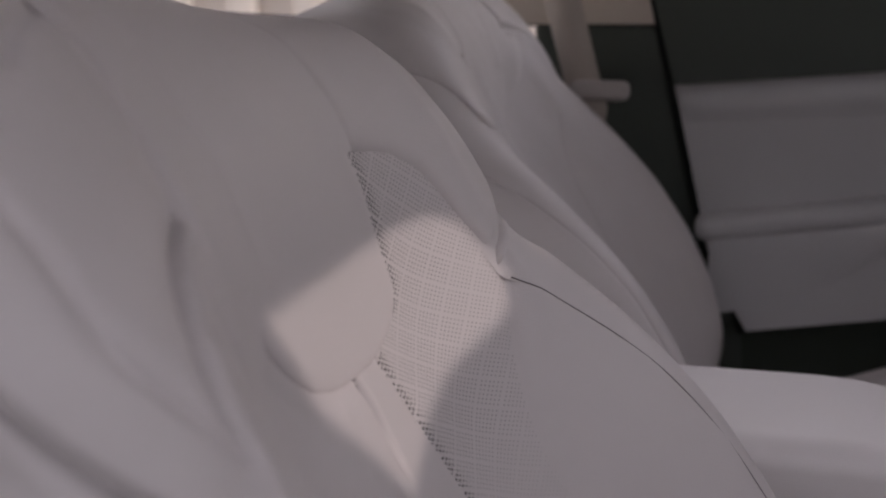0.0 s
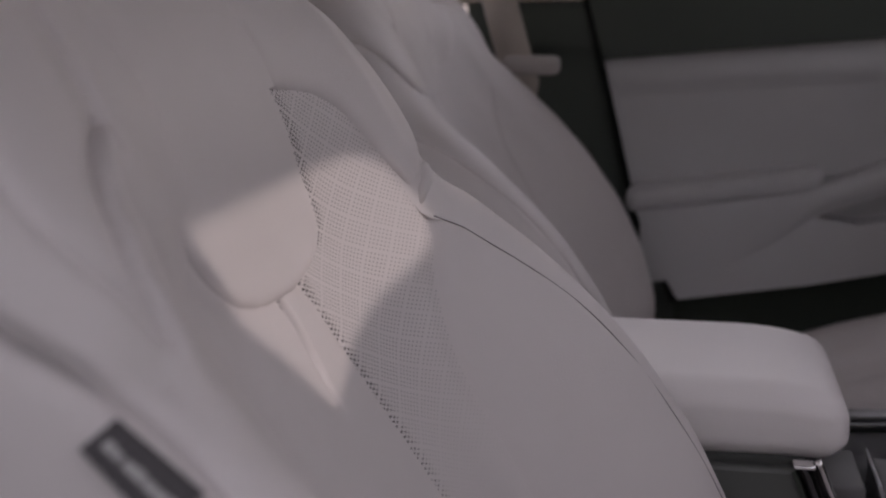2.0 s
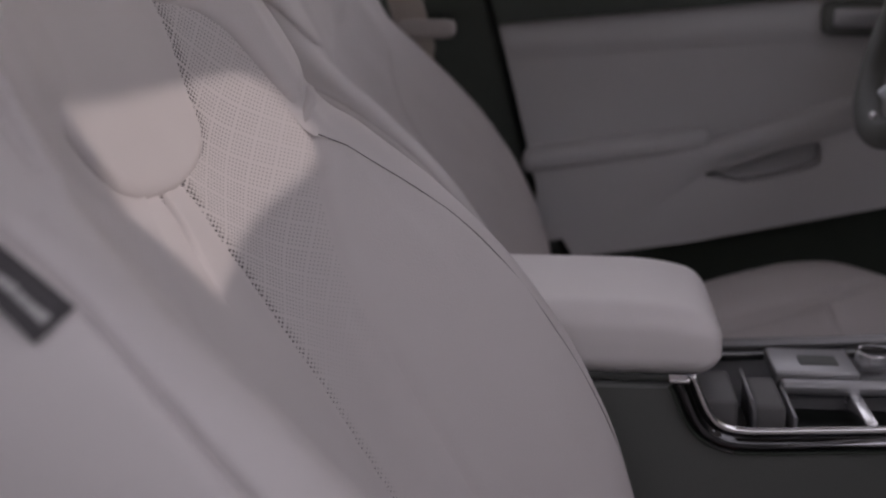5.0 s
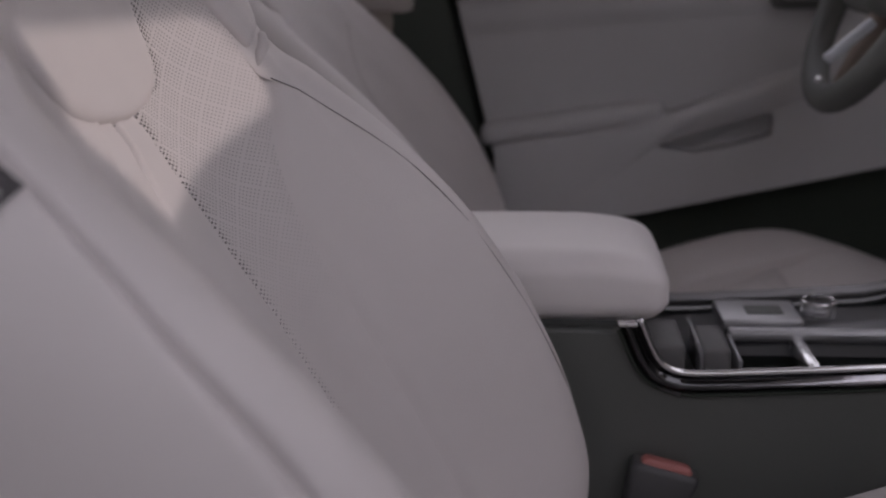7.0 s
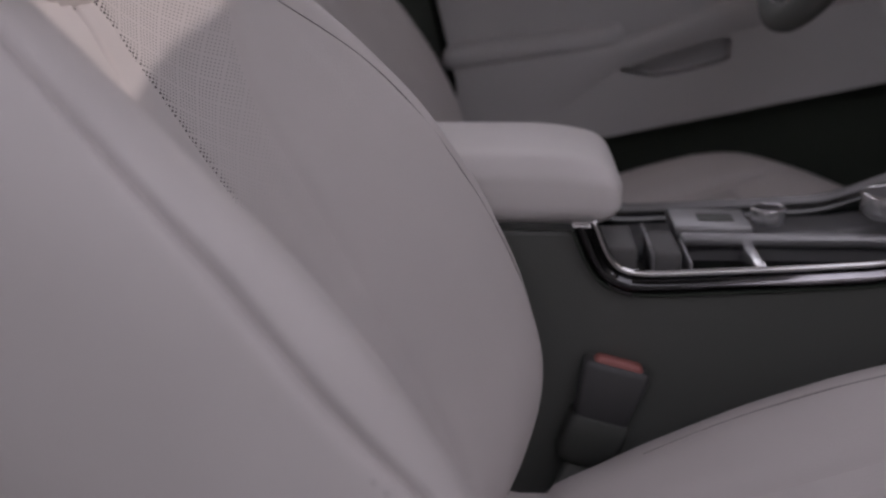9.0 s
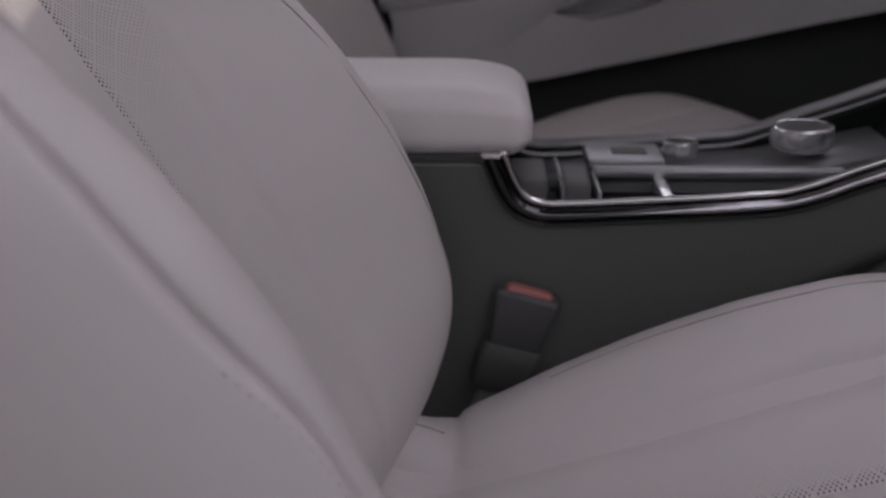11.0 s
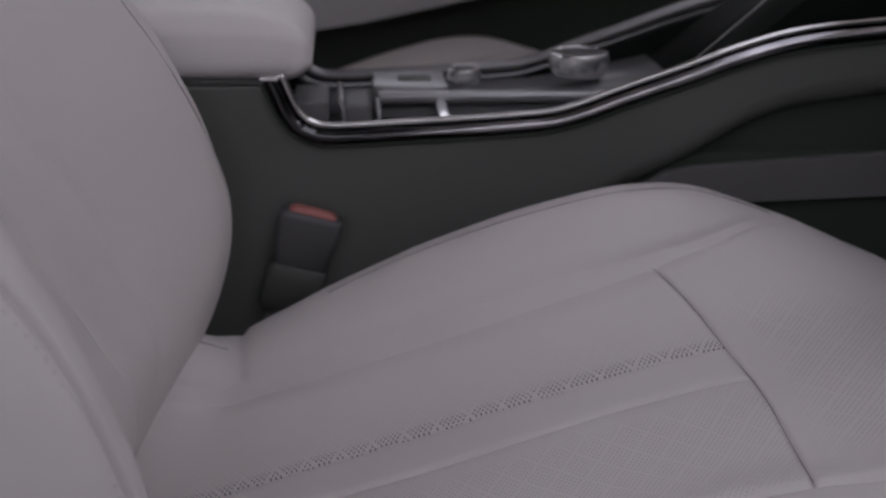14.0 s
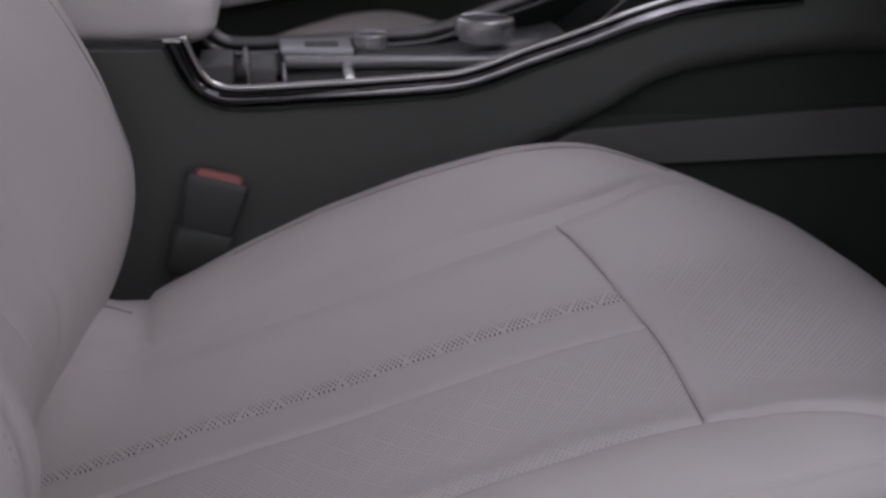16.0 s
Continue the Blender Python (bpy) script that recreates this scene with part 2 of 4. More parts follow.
CQ = [0, 0.06, 0.10, 0.14, 0.18, 0.21, 0.23, 0.25, 0.28, 0.32, 0.38, 0.44]
cush_y = spline(CQ, [0, 0.06, 0.098, 0.133, 0.165, 0.190, 0.207, 0.222, 0.238, 0.247, 0.250, 0.248])
cush_f = spline(CQ, [0, 0.02, 0.16, 0.48, 0.82, 0.98, 1.0, 0.95, 0.72, 0.35, 0.1, 0])
cush_b = spline(CQ, [0, 0, 0, 0, 0, 0, 0, 0, -0.004, -0.018, -0.06, -0.12])


def cushion_surface(q, u, worn=0.40):
    a = np.abs(q)
    h = cush_f(a) * cush_rise(u) * np.where(q < 0, worn + (0.25 if worn < 0.5 else 0.0) * np.clip((u - 0.6) / 0.06, 0, 1), 1.0) + cush_b(a)
    y = np.sign(q) * cush_y(a)
    return np.stack([cush_x(u) - 0.02 * (a / 0.25) ** 2 * np.clip((u - 0.5) / 0.2, 0, 1), SEAT_Y + y, cush_z(u) + h], -1)


back_surface.flip, cushion_surface.flip = 1, -1


def perforated(name, along, across, most, block, gap):
    """Light leather with holes punched in square blocks; the UV map is in metres.
    along and across: holes a metre in u and in v, for the rows and for the columns."""
    m = material(name, (0.62, 0.58, 0.575), 0.55, grain=0.25)
    nt = m.node_tree
    b = nt.nodes["Principled BSDF"]
    uv = nt.nodes.new("ShaderNodeUVMap")
    sep = nt.nodes.new("ShaderNodeSeparateXYZ")
    nt.links.new(uv.outputs[0], sep.inputs[0])

    def op(kind, a, b=None, c=None):
        n = nt.nodes.new("ShaderNodeMath")
        n.operation = kind
        for k, x in enumerate((a, b, c)):
            if x is None:
                continue
            if isinstance(x, (int, float)):
                n.inputs[k].default_value = x
            else:
                nt.links.new(x, n.inputs[k])
        return n.outputs[0]
    def row(ku, kv):
        """Where in its block of four holes a point lies, less the hole's middle."""
        w = op("ADD", op("ADD", op("MULTIPLY", sep.outputs[0], ku), op("MULTIPLY", sep.outputs[1], kv)), 900.2)
        w = op("MULTIPLY", op("FRACT", op("DIVIDE", w, block + gap)), block + gap)
        k = op("MINIMUM", op("FLOOR", w), block - 1.0)
        return op("SUBTRACT", w, op("ADD", k, 0.5))
    fx, fy = row(*along), row(*across)
    r = op("SQRT", op("ADD", op("MULTIPLY", fx, fx), op("MULTIPLY", fy, fy)))
    dot = nt.nodes.new("ShaderNodeMapRange")
    dot.interpolation_type = "SMOOTHSTEP"
    dot.inputs["From Min"].default_value, dot.inputs["From Max"].default_value = -0.05, 0.05
    dot.inputs["To Min"].default_value, dot.inputs["To Max"].default_value = 1.0, 0.0
    open_ = nt.nodes.new("ShaderNodeAttribute")
    open_.attribute_name = "hole"
    size = op("MULTIPLY", op("MULTIPLY_ADD", open_.outputs["Fac"], 0.5, 0.5), most)
    nt.links.new(op("SUBTRACT", r, size), dot.inputs["Value"])
    mask = op("MULTIPLY", dot.outputs[0], op("MINIMUM", open_.outputs["Fac"], 1.0))
    old = b.inputs["Base Color"].links[0].from_socket
    mix = nt.nodes.new("ShaderNodeMix")
    mix.data_type = "RGBA"
    mix.inputs["B"].default_value = (0.055, 0.05, 0.05, 1)
    nt.links.new(mask, mix.inputs["Factor"])
    nt.links.new(old, mix.inputs["A"])
    nt.links.new(mix.outputs["Result"], b.inputs["Base Color"])
    return m


PERFORATED = perforated("perforated_leather", (205, -292), (-216, -310), 0.34, 6.0, 0.45)


PUNCHED = perforated("punched_leather", (188, -268), (-198, -283), 0.30, 6.0, 0.55)
WELT = material("welt_leather", (0.36, 0.335, 0.335), 0.6)


# ---- seats ----
def stitches(name, surf, path, mat, parent, lift=0.0035, length=0.0042, gap=0.0022, width=0.0006):
    """Single stitches along a path of (q, v) pairs, joined into one row."""
    path = np.asarray(path, float)
    pts = surf(path[:, 0], path[:, 1])
    seg = np.r_[0, np.cumsum(np.linalg.norm(np.diff(pts, axis=0), axis=1))]
    verts, faces = [], []
    s = 0.0
    while s + length < seg[-1]:
        ends = []
        for w in (s, s + length):
            q, v = np.interp(w, seg, path[:, 0]), np.interp(w, seg, path[:, 1])
            q, v = np.array(q), np.array(v)
            p = surf(q, v)
            n = np.cross(surf(q + 1e-4, v) - surf(q - 1e-4, v), surf(q, v + 1e-4) - surf(q, v - 1e-4))
            ends.append((p, n * surf.flip / np.linalg.norm(n)))
        (p0, n0), (p1, n1) = ends
        d = (p1 - p0) / np.linalg.norm(p1 - p0)
        side = np.cross(d, n0)
        k = len(verts)
        for p, n, h in ((p0, n0, 0.0), (p0 * 0.7 + p1 * 0.3, n0, width), (p0 * 0.3 + p1 * 0.7, n1, width), (p1, n1, 0.0)):
            verts += [p + n * (lift - 0.0005) - side * width, p + n * (lift + h), p + n * (lift - 0.0005) + side * width]
        for j in range(3):
            a = k + 3 * j
            faces += [(a, a + 1, a + 4, a + 3), (a + 1, a + 2, a + 5, a + 4)]
        s += length + gap
    return link(name, verts, faces, mat, parent)


def seam_line(name, surf, path, parent, radius=0.0011, lift=-0.0005, mat=None):
    """A dark gap or welt that runs along a path of (q, v)."""
    path = np.asarray(path, float)
    p = surf(path[:, 0], path[:, 1])
    n = np.cross(surf(path[:, 0] + 1e-4, path[:, 1]) - surf(path[:, 0] - 1e-4, path[:, 1]),
                 surf(path[:, 0], path[:, 1] + 1e-4) - surf(path[:, 0], path[:, 1] - 1e-4))
    n *= surf.flip / np.linalg.norm(n, axis=-1, keepdims=True)
    return tube(name, p + n * lift, radius, mat or SEAM, parent, sides=6)


# edges of the panels of the backrest, by height v, and by q
tongue_half = spline([0.4795, 0.4828, 0.4888, 0.5005, 0.515, 0.5285, 0.545, 0.58], [0.0, 0.033, 0.054, 0.0705, 0.0777, 0.080, 0.078, 0.067])
tongue_mid = spline([0.4795, 0.4888, 0.5005, 0.515, 0.5285, 0.545, 0.58], [0.012, 0.009, 0.006, -0.001, -0.0055, -0.004, 0.0])
mid_edge = spline([-0.05, 0.10, 0.30, 0.39, 0.44, 0.495], [0.056, 0.056, 0.052, 0.048, 0.040, 0.026])
bolster_in = spline([-0.05, 0.10, 0.20, 0.30, 0.34, 0.385, 0.43, 0.465, 0.48], [0.128, 0.127, 0.127, 0.127, 0.129, 0.134, 0.154, 0.180, 0.184])
bolster_seam = spline([-0.05, 0.10, 0.14, 0.19, 0.26, 0.33, 0.38, 0.42, 0.445, 0.465], [0.262, 0.260, 0.258, 0.254, 0.248, 0.243, 0.233, 0.216, 0.200, 0.182])
wing_far = spline([0.055, 0.066, 0.092, 0.120, 0.144, 0.160, 0.172, 0.180, 0.190, 0.205, 0.222, 0.236, 0.25, 0.32, 0.45], [0.572, 0.574, 0.570, 0.560, 0.542, 0.522, 0.502, 0.487, 0.489, 0.493, 0.498, 0.512, 0.54, 0.60, 0.64])
wing_near = spline([0.05, 0.085, 0.108, 0.146, 0.168, 0.194, 0.21, 0.222, 0.25, 0.29, 0.45], [0.572, 0.581, 0.583, 0.572, 0.56, 0.54, 0.526, 0.512, 0.50, 0.505, 0.56])
side_far = spline([-0.05, 0.46, 0.526, 0.566, 0.62, 0.70], [0.300, 0.302, 0.312, 0.335, 0.37, 0.41])
side_near = spline([-0.05, 0.15, 0.20, 0.23, 0.26, 0.29, 0.327, 0.362, 0.40, 0.437, 0.466, 0.50, 0.526, 0.55, 0.566, 0.63, 0.74], [0.282, 0.2815, 0.283, 0.289, 0.298, 0.3045, 0.3060, 0.304, 0.300, 0.293, 0.2885, 0.277, 0.2650, 0.2590, 0.257, 0.25, 0.24])
TOP_V = 0.74


def gathers(a, v):
    """The puckered upper edge of the near bolster, proud of the wing, and the crease that runs down from it."""
    below = np.clip(wing_near(a) - v, 0, 1)
    swell = 0.0046 * np.exp(-((below / 0.013) ** 2)) - 0.0030 * np.exp(-((below / 0.0018) ** 2))
    pucker = 0.0011 * np.sin(a * 520 + 2 * np.sin(a * 190)) * np.exp(-(((below - 0.0035) / 0.0035) ** 2)) * np.clip((a - 0.13) / 0.02, 0, 1)
    arch = -0.003 * np.exp(-((away(a, v, [(0.2656, 0.5251), (0.2556, 0.5204), (0.2530, 0.511), (0.2545, 0.504), (0.2566, 0.4977)]) / 0.004) ** 2))
    return (swell + pucker) * np.clip((a - 0.10) / 0.02, 0, 1) * np.clip((0.245 - a) / 0.03, 0, 1) + arch - 0.02 * np.clip((v - wing_near(a) - 0.0005) / 0.003, 0, 1) * np.clip((0.232 - a) / 0.012, 0, 1)


def seat(sign, dx, yc, dz, label):
    thing = empty("car_seat", label, "car seat", (0.35 + dx, yc, 0.22), group="front seats")

    def place(p):
        out = np.array(p, float)
        out[..., 0] -= 0.35
        out[..., 1] = (out[..., 1] - SEAT_Y) * sign
        out[..., 2] += dz - 0.22
        return out

    def back(q, v):
        return place(back_surface(sign * q, v))

    def cush(q, u):
        return place(cushion_surface(sign * q, u, 0.40 if sign > 0 else 0.86))
    back.flip, cush.flip = 1, -1
    L, P = LEATHER, PERFORATED
    top_v = TOP_V if sign > 0 else 0.675
    full = np.meshgrid(np.linspace(-0.565, 0.565, 120), np.linspace(-0.05, top_v, 90))
    lay("backrest_foam", back, *full, -0.0035, L, thing)
    LIFT = 0.0065
    patch("tongue_panel", back, lambda v: sign * tongue_mid(v) - tongue_half(v), lambda v: sign * tongue_mid(v) + tongue_half(v), 0.4795, 0.578, L, thing, "padded tongue panel of smooth light leather", 80, 70, LIFT, 0.003, "t", dip=0.004, extra=lambda q, v: 0.0025 * np.clip((0.545 - v) / 0.03, 0, 1))
    patch("yoke_panel", back, -0.068, 0.068, 0.576, top_v, L, thing, "", 40, 40, LIFT, 0.006, "lrbt", extra=lambda q, v: -0.002 * np.clip((-q - 0.054) / 0.012, 0, 1))
    for s in (-1, 1):
        near = s * sign < 0
        low_edge = wing_near if near else wing_far
        side_edge = side_near if near else side_far
        t, q = np.meshgrid(clustered(90), np.linspace(0.064, 0.42, 220))
        v = low_edge(q) + (top_v - low_edge(q)) * t
        q = np.minimum(q, side_edge(v))
        d = np.minimum(v - low_edge(q), side_edge(v) - q)
        d_low, d_side = np.clip(v - low_edge(q), 0, 1), np.clip(side_edge(v) - q, 0, 1)
        lift = 0.001 + (LIFT - 0.001) * (1 - np.exp(-np.clip(d, 0, 1) / 0.004))
        if near:
            lift = 0.0065 - np.maximum(0.0062 * np.exp(-((d_low / 0.006) ** 2)) * np.clip((0.235 - q) / 0.03, 0.05, 1), 0.0045 * np.exp(-((d_side / 0.0036) ** 2)))
        if near:
            lift -= 0.0050 * np.exp(-((away(q, v, [(0.112, 0.586), (0.109, 0.598), (0.102, 0.614), (0.097, 0.640), (0.094, 0.70)]) / 0.0034) ** 2))
            lift -= 0.0036 * np.exp(-((d_low / 0.014) ** 2)) * np.clip((q - 0.212) / 0.016, 0, 1)
            lift -= 0.0030 * np.exp(-((away(q, v, [(0.2025, 0.62), (0.2085, 0.589), (0.2145, 0.574), (0.2195, 0.559), (0.2215, 0.547), (0.2245, 0.528), (0.2276, 0.513)]) / 0.0036) ** 2))
            lift -= 0.0035 * np.exp(-((away(q, v, [(0.150, 0.650), (0.133, 0.6626), (0.110, 0.6697), (0.098, 0.672)]) / 0.003) ** 2))
        if s > 0:
            lift -= 0.0014 * np.clip((0.076 - q) / 0.010, 0, 1)
        lay("shoulder_wing", back, s * q, v, lift, L, thing)
        # the perforated panel, between the middle panel and the bolster, up to the wing
        S, T = np.meshgrid(np.linspace(0, 1.08, 64), np.linspace(0, 1, 140))
        v = -0.04 + 0.615 * T
        inner = np.where(v < 0.49, mid_edge(v), tongue_half(v) + s * sign * tongue_mid(v) - 0.014)
        edge = np.where(v < 0.488, mid_edge(v), tongue_half(v) + s * sign * tongue_mid(v))
        qs = np.linspace(0.180, 0.068, 60)
        outer = np.where(v < 0.468, bolster_in(v), np.maximum(np.interp(v, wing_far(qs), qs) + 0.004, inner + 0.001))
        q = inner + (outer - inner) * S
        reach = np.interp(v, [0.22, 0.29, 0.36, 0.41, 0.46], [0.03, 0.06, 0.10, 0.14, 0.2])
        hole = (0.0 if near else 1.0) * (np.clip((v - 0.31) / 0.10, 0, 1) * 0.48 * np.clip(1.15 - 0.75 * (q - inner) / reach, 0, 1) + 0.55 * np.clip((v - 0.20) / 0.05, 0, 1) * np.exp(-((np.clip(q - edge, 0, 1) / np.interp(v, [0.46, 0.50], [0.0085, 0.0125])) ** 4)))
        lift = 0.003 - 0.004 * np.exp(-np.clip(q - inner, 0, 1) / 0.005) - 0.0022 * np.exp(-(((outer - q) / 0.007) ** 2)) * np.clip((0.50 - v) / 0.03, 0, 1) - 0.0005 * np.clip((S - 0.985) / 0.06, 0, 1)
        if near:
            lift = 0.0055 - 0.0035 * np.clip((q - inner) / 0.03, 0, 1)
        else:
            qs = np.linspace(0.068, 0.128, 40)
            seam_line("seam", back, np.stack([s * qs, wing_far(qs) - 0.0004], -1), thing, 0.0005, 0.0014)
        lay("perforated_panel", back, s * q, v, lift, P, thing, "perforated light leather insert", hole)
        if not near and sign > 0:
            lip = np.array([(0.180, 0.4745), (0.188, 0.480), (0.198, 0.4845), (0.210, 0.488), (0.224, 0.491)])
            base = back(s * lip[:, 0], lip[:, 1])
            tube("wing_lip", base + np.array([NX, 0, NZ]) * 0.0008, lambda k: 0.0058 * math.sin(math.pi * (0.12 + 0.6 * k)), L, thing, "", 10)
        patch("bolster_face", back, lambda v: s * bolster_in(v), lambda v: s * bolster_seam(v), -0.04, 0.474, L, thing, "", 44, 90, 0.003, 0.0004, "lrbt",
              extra=lambda q, v: -0.0022 * np.exp(-(((np.abs(q) - bolster_in(v)) / 0.007) ** 2)))
        if near:
            inside = lambda v: s * np.where(v < 0.463, bolster_seam(v), np.interp(v, [0.463, 0.49, 0.514, 0.54, 0.558, 0.57, 0.585, 0.60], [0.184, 0.178, 0.163, 0.142, 0.120, 0.09, 0.06, 0.05]))
        else:
            inside = lambda v: s * np.where(v < 0.455, bolster_seam(v), np.interp(v, [0.455, 0.463, 0.47, 0.50, 0.535, 0.58, 0.62, 0.64], [0.191, 0.180, 0.176, 0.174, 0.195, 0.235, 0.28, 0.31]))
        patch("bolster_edge", back, inside, lambda v: s * side_edge(v), -0.04, 0.605 if near else 0.63, L, thing, "", 50, 170, 0.003, 0.0004, "lrbt",
              extra=lambda q, v: (gathers(np.abs(q), v) if near else 0.0) - (0.0042 if near else 0.0014) * np.exp(-(((np.abs(q) - side_edge(v)) / (0.0030 if near else 0.0022)) ** 2)))
        if near:
            q, v = np.meshgrid(np.linspace(0.052, 0.150, 40), np.linspace(0.505, 0.63, 50))
            fill = 0.0074 - 0.0056 * np.clip((q - 0.115) / 0.03, 0, 1) ** 2 - 0.0030 * np.clip((0.068 - q) / 0.016, 0, 1) ** 2
            fill -= 0.007 * np.clip((0.552 - v) / 0.045, 0, 1) ** 1.5 + 0.0035 * np.clip((v - 0.60) / 0.03, 0, 1) ** 2
            fill -= 0.0050 * np.exp(-((away(q, v, [(0.118, 0.574), (0.112, 0.586), (0.109, 0.598), (0.102, 0.614), (0.097, 0.640), (0.094, 0.70)]) / 0.0034) ** 2))
            fill -= 0.008 * np.clip((q - 0.106) / 0.008, 0, 1) * np.clip((v - wing_near(q) + 0.003) / 0.004, 0, 1)
            lay("shoulder_gusset", back, s * q, v, fill, L, thing)
            if sign > 0:
                ridge = np.array([(0.095, 0.690), (0.097, 0.666), (0.101, 0.648), (0.105, 0.630), (0.111, 0.613), (0.117, 0.597), (0.121, 0.585)])
                vs = np.linspace(0.585, 0.690, 40)
                seam_line("shoulder_welt", back, np.stack([s * np.interp(vs, ridge[::-1, 1], ridge[::-1, 0]), vs], -1), thing, 0.0015, 0.0050, L)
        patch("side_panel", back, lambda v: s * side_edge(v), s * 0.57, -0.04, top_v, L, thing, "", 44, 80, 0.003, 0.0006, "lrbt",
              extra=lambda q, v: -(0.0042 if near else 0.0014) * np.exp(-(((np.abs(q) - side_edge(v)) / (0.0030 if near else 0.0022)) ** 2)) - (0.0032 * np.exp(-((away(np.abs(q), v, [(0.30, 0.556), (0.2797, 0.546), (0.2706, 0.5376), (0.2656, 0.5274)]) / 0.004) ** 2)) if near else 0.0))
        vs = np.linspace(0.0, 0.4635, 120)
        if not near:
            seam_line("seam", back, np.stack([s * bolster_seam(vs), vs], -1), thing, 0.00045, 0.0030)
        vs = np.linspace(0.0, 0.27, 120)
        if near:
            stitches("stitching", back, np.stack([s * (side_edge(vs) + 0.0085), vs], -1), WELT, thing, lift=0.0027, length=0.0026, gap=0.0040)
    patch("middle_panel", back, lambda v: -mid_edge(v), mid_edge, -0.04, 0.495, L, thing, "", 90, 90, 0.0055, 0.003, "btl" if sign > 0 else "btr",
          extra=lambda q, v: -0.0055 * np.exp(-(((sign * q + 0.005) / 0.0026) ** 2)) * np.clip((v - 0.415) / 0.05, 0, 1) - 0.003 * np.clip((v - 0.468) / 0.02, 0, 1))
    vs = np.linspace(0.4800, 0.545, 70)
    rim_q = np.r_[(tongue_mid(vs) - tongue_half(vs))[::-1], tongue_mid(vs) + tongue_half(vs)]
    seam_line("seam", back, np.stack([sign * rim_q, np.r_[vs[::-1], vs]], -1), thing, 0.0006, 0.0012)
    vs = np.linspace(0.425, 0.479, 30)
    seam_line("seam", back, np.stack([np.full(30, -0.005 * sign), vs], -1), thing, 0.0005, 0.0016)
    # rear shell
    vs = np.linspace(-0.04, top_v, 30)
    lft, rgt = back(np.full(30, -0.565), vs), back(np.full(30, 0.565), vs)
    w = np.linspace(0, 1, 12)[None, :, None]
    shell = lft[:, None] * (1 - w) + rgt[:, None] * w
    shell[..., 0] -= 0.03 * np.sin(np.pi * w[..., 0])
    link("back_shell", shell.reshape(-1, 3), grid_faces(12, 30), BLACK, thing, "dark plastic rear shell of the seat")
    # headrest
    bm = bmesh.new()
    bmesh.ops.create_cube(bm, size=1)
    bmesh.ops.subdivide_edges(bm, edges=bm.edges, cuts=8, use_grid_fill=True)
    for vert in bm.verts:
        x, y, z = vert.co * 2
        k = max(abs(x), abs(y), abs(z)) / (abs(x) ** 4 + abs(y) ** 4 + abs(z) ** 4) ** 0.25
        vert.co = Vector((x * k * 0.055 + 0.02 * y * y, y * k * 0.135, z * k * 0.085))
    top = back_surface(np.array(0.0), np.array(0.66))
    bmesh.ops.transform(bm, matrix=Matrix.Rotation(radians(-14), 4, "Y"), verts=bm.verts)
    bmesh.ops.translate(bm, vec=Vector(place(np.array([top[0] - 0.05, SEAT_Y, top[2] + 0.15]))), verts=bm.verts)
    part("headrest", bm, L, thing)
    for s in (-1, 1):
        a = place(np.array([top[0] - 0.045, SEAT_Y + 0.055 * s, top[2] - 0.03]))
        tube("headrest_post", [a, a + np.array([-0.03, 0, 0.13])], 0.006, CHROME, thing)
    # cushion
    cross_at = spline([-0.26, -0.2, -0.144, -0.112, -0.06, 0.0, 0.06, 0.112, 0.144, 0.2, 0.26], [0.55, 0.565, 0.578, 0.584, 0.590, 0.593, 0.590, 0.576, 0.552, 0.50, 0.44])
    cross = lambda q: cross_at(sign * np.asarray(q))
    crease = spline([0.10, 0.18, 0.29, 0.38, 0.47, 0.552, 0.61, 0.65, 0.69, 0.73, 0.88], [0.172, 0.166, 0.152, 0.146, 0.146, 0.151, 0.168, 0.201, 0.228, 0.246, 0.256])
    full = np.meshgrid(np.linspace(-0.43, 0.43, 100), np.linspace(0.11, 0.875, 100))
    lay("cushion_foam", cush, *full, -0.0035, L, thing)
    S1, S2, S3 = 0.064, 0.020, -0.140
    fold = lambda q, v: -0.0075 * np.clip((0.70 - v) / 0.05, 0, 1) * np.exp(-((np.clip(np.abs(q) - crease(v), -1, 1) / np.interp(v, [0.50, 0.58], [0.014, 0.008])) ** 2))
    patch("side_insert", cush, sign * S1, (lambda v: sign * crease(v)), 0.11, cross, PUNCHED, thing, "light leather seat panel with a punched edge", 60, 90, 0.002, 0.003, "br", extra=fold, dip=0.0016,
          hole=lambda q, v: 0.22 * np.clip(1.25 - (sign * q - S1) / 0.040, 0, 1.0) + 0.58 * np.exp(-((np.clip(sign * q - S1 - 0.002, 0, 1) / 0.0085) ** 4)))
    patch("plain_strip", cush, sign * S2, sign * S1, 0.11, cross, L, thing, "", 24, 80, 0.003, 0.003, "b", dip=0.0012)
    patch("seat_insert", cush, sign * S3, sign * S2, 0.11, cross, PUNCHED, thing, "perforated light leather seat insert", 50, 80, 0.002, 0.008, ("bl" if sign > 0 else "br"), hole=lambda q, v: 0.34 * np.clip((S2 - sign * q) / 0.03, 0.55, 1), dip=0.0016, extra=fold)
    patch("plain_strip", cush, (lambda v: -sign * crease(v)), sign * S3, 0.11, cross, L, thing, "", 30, 80, 0.002, 0.006, "brl", extra=fold)
    patch("thigh_panel", cush, lambda v: -crease(v), crease, cross, 0.88, PUNCHED, thing, "perforated light leather thigh support", 90, 70, 0.002, 0.005, "tlr", extra=fold, dip=0.0016,
          hole=lambda q, v: 0.36 * np.clip((0.135 - np.abs(q)) / 0.05, 0, 1) * np.clip((0.75 - v) / 0.06, 0, 1) * np.clip((v - cross(q) - 0.004) / 0.03, 0, 1))
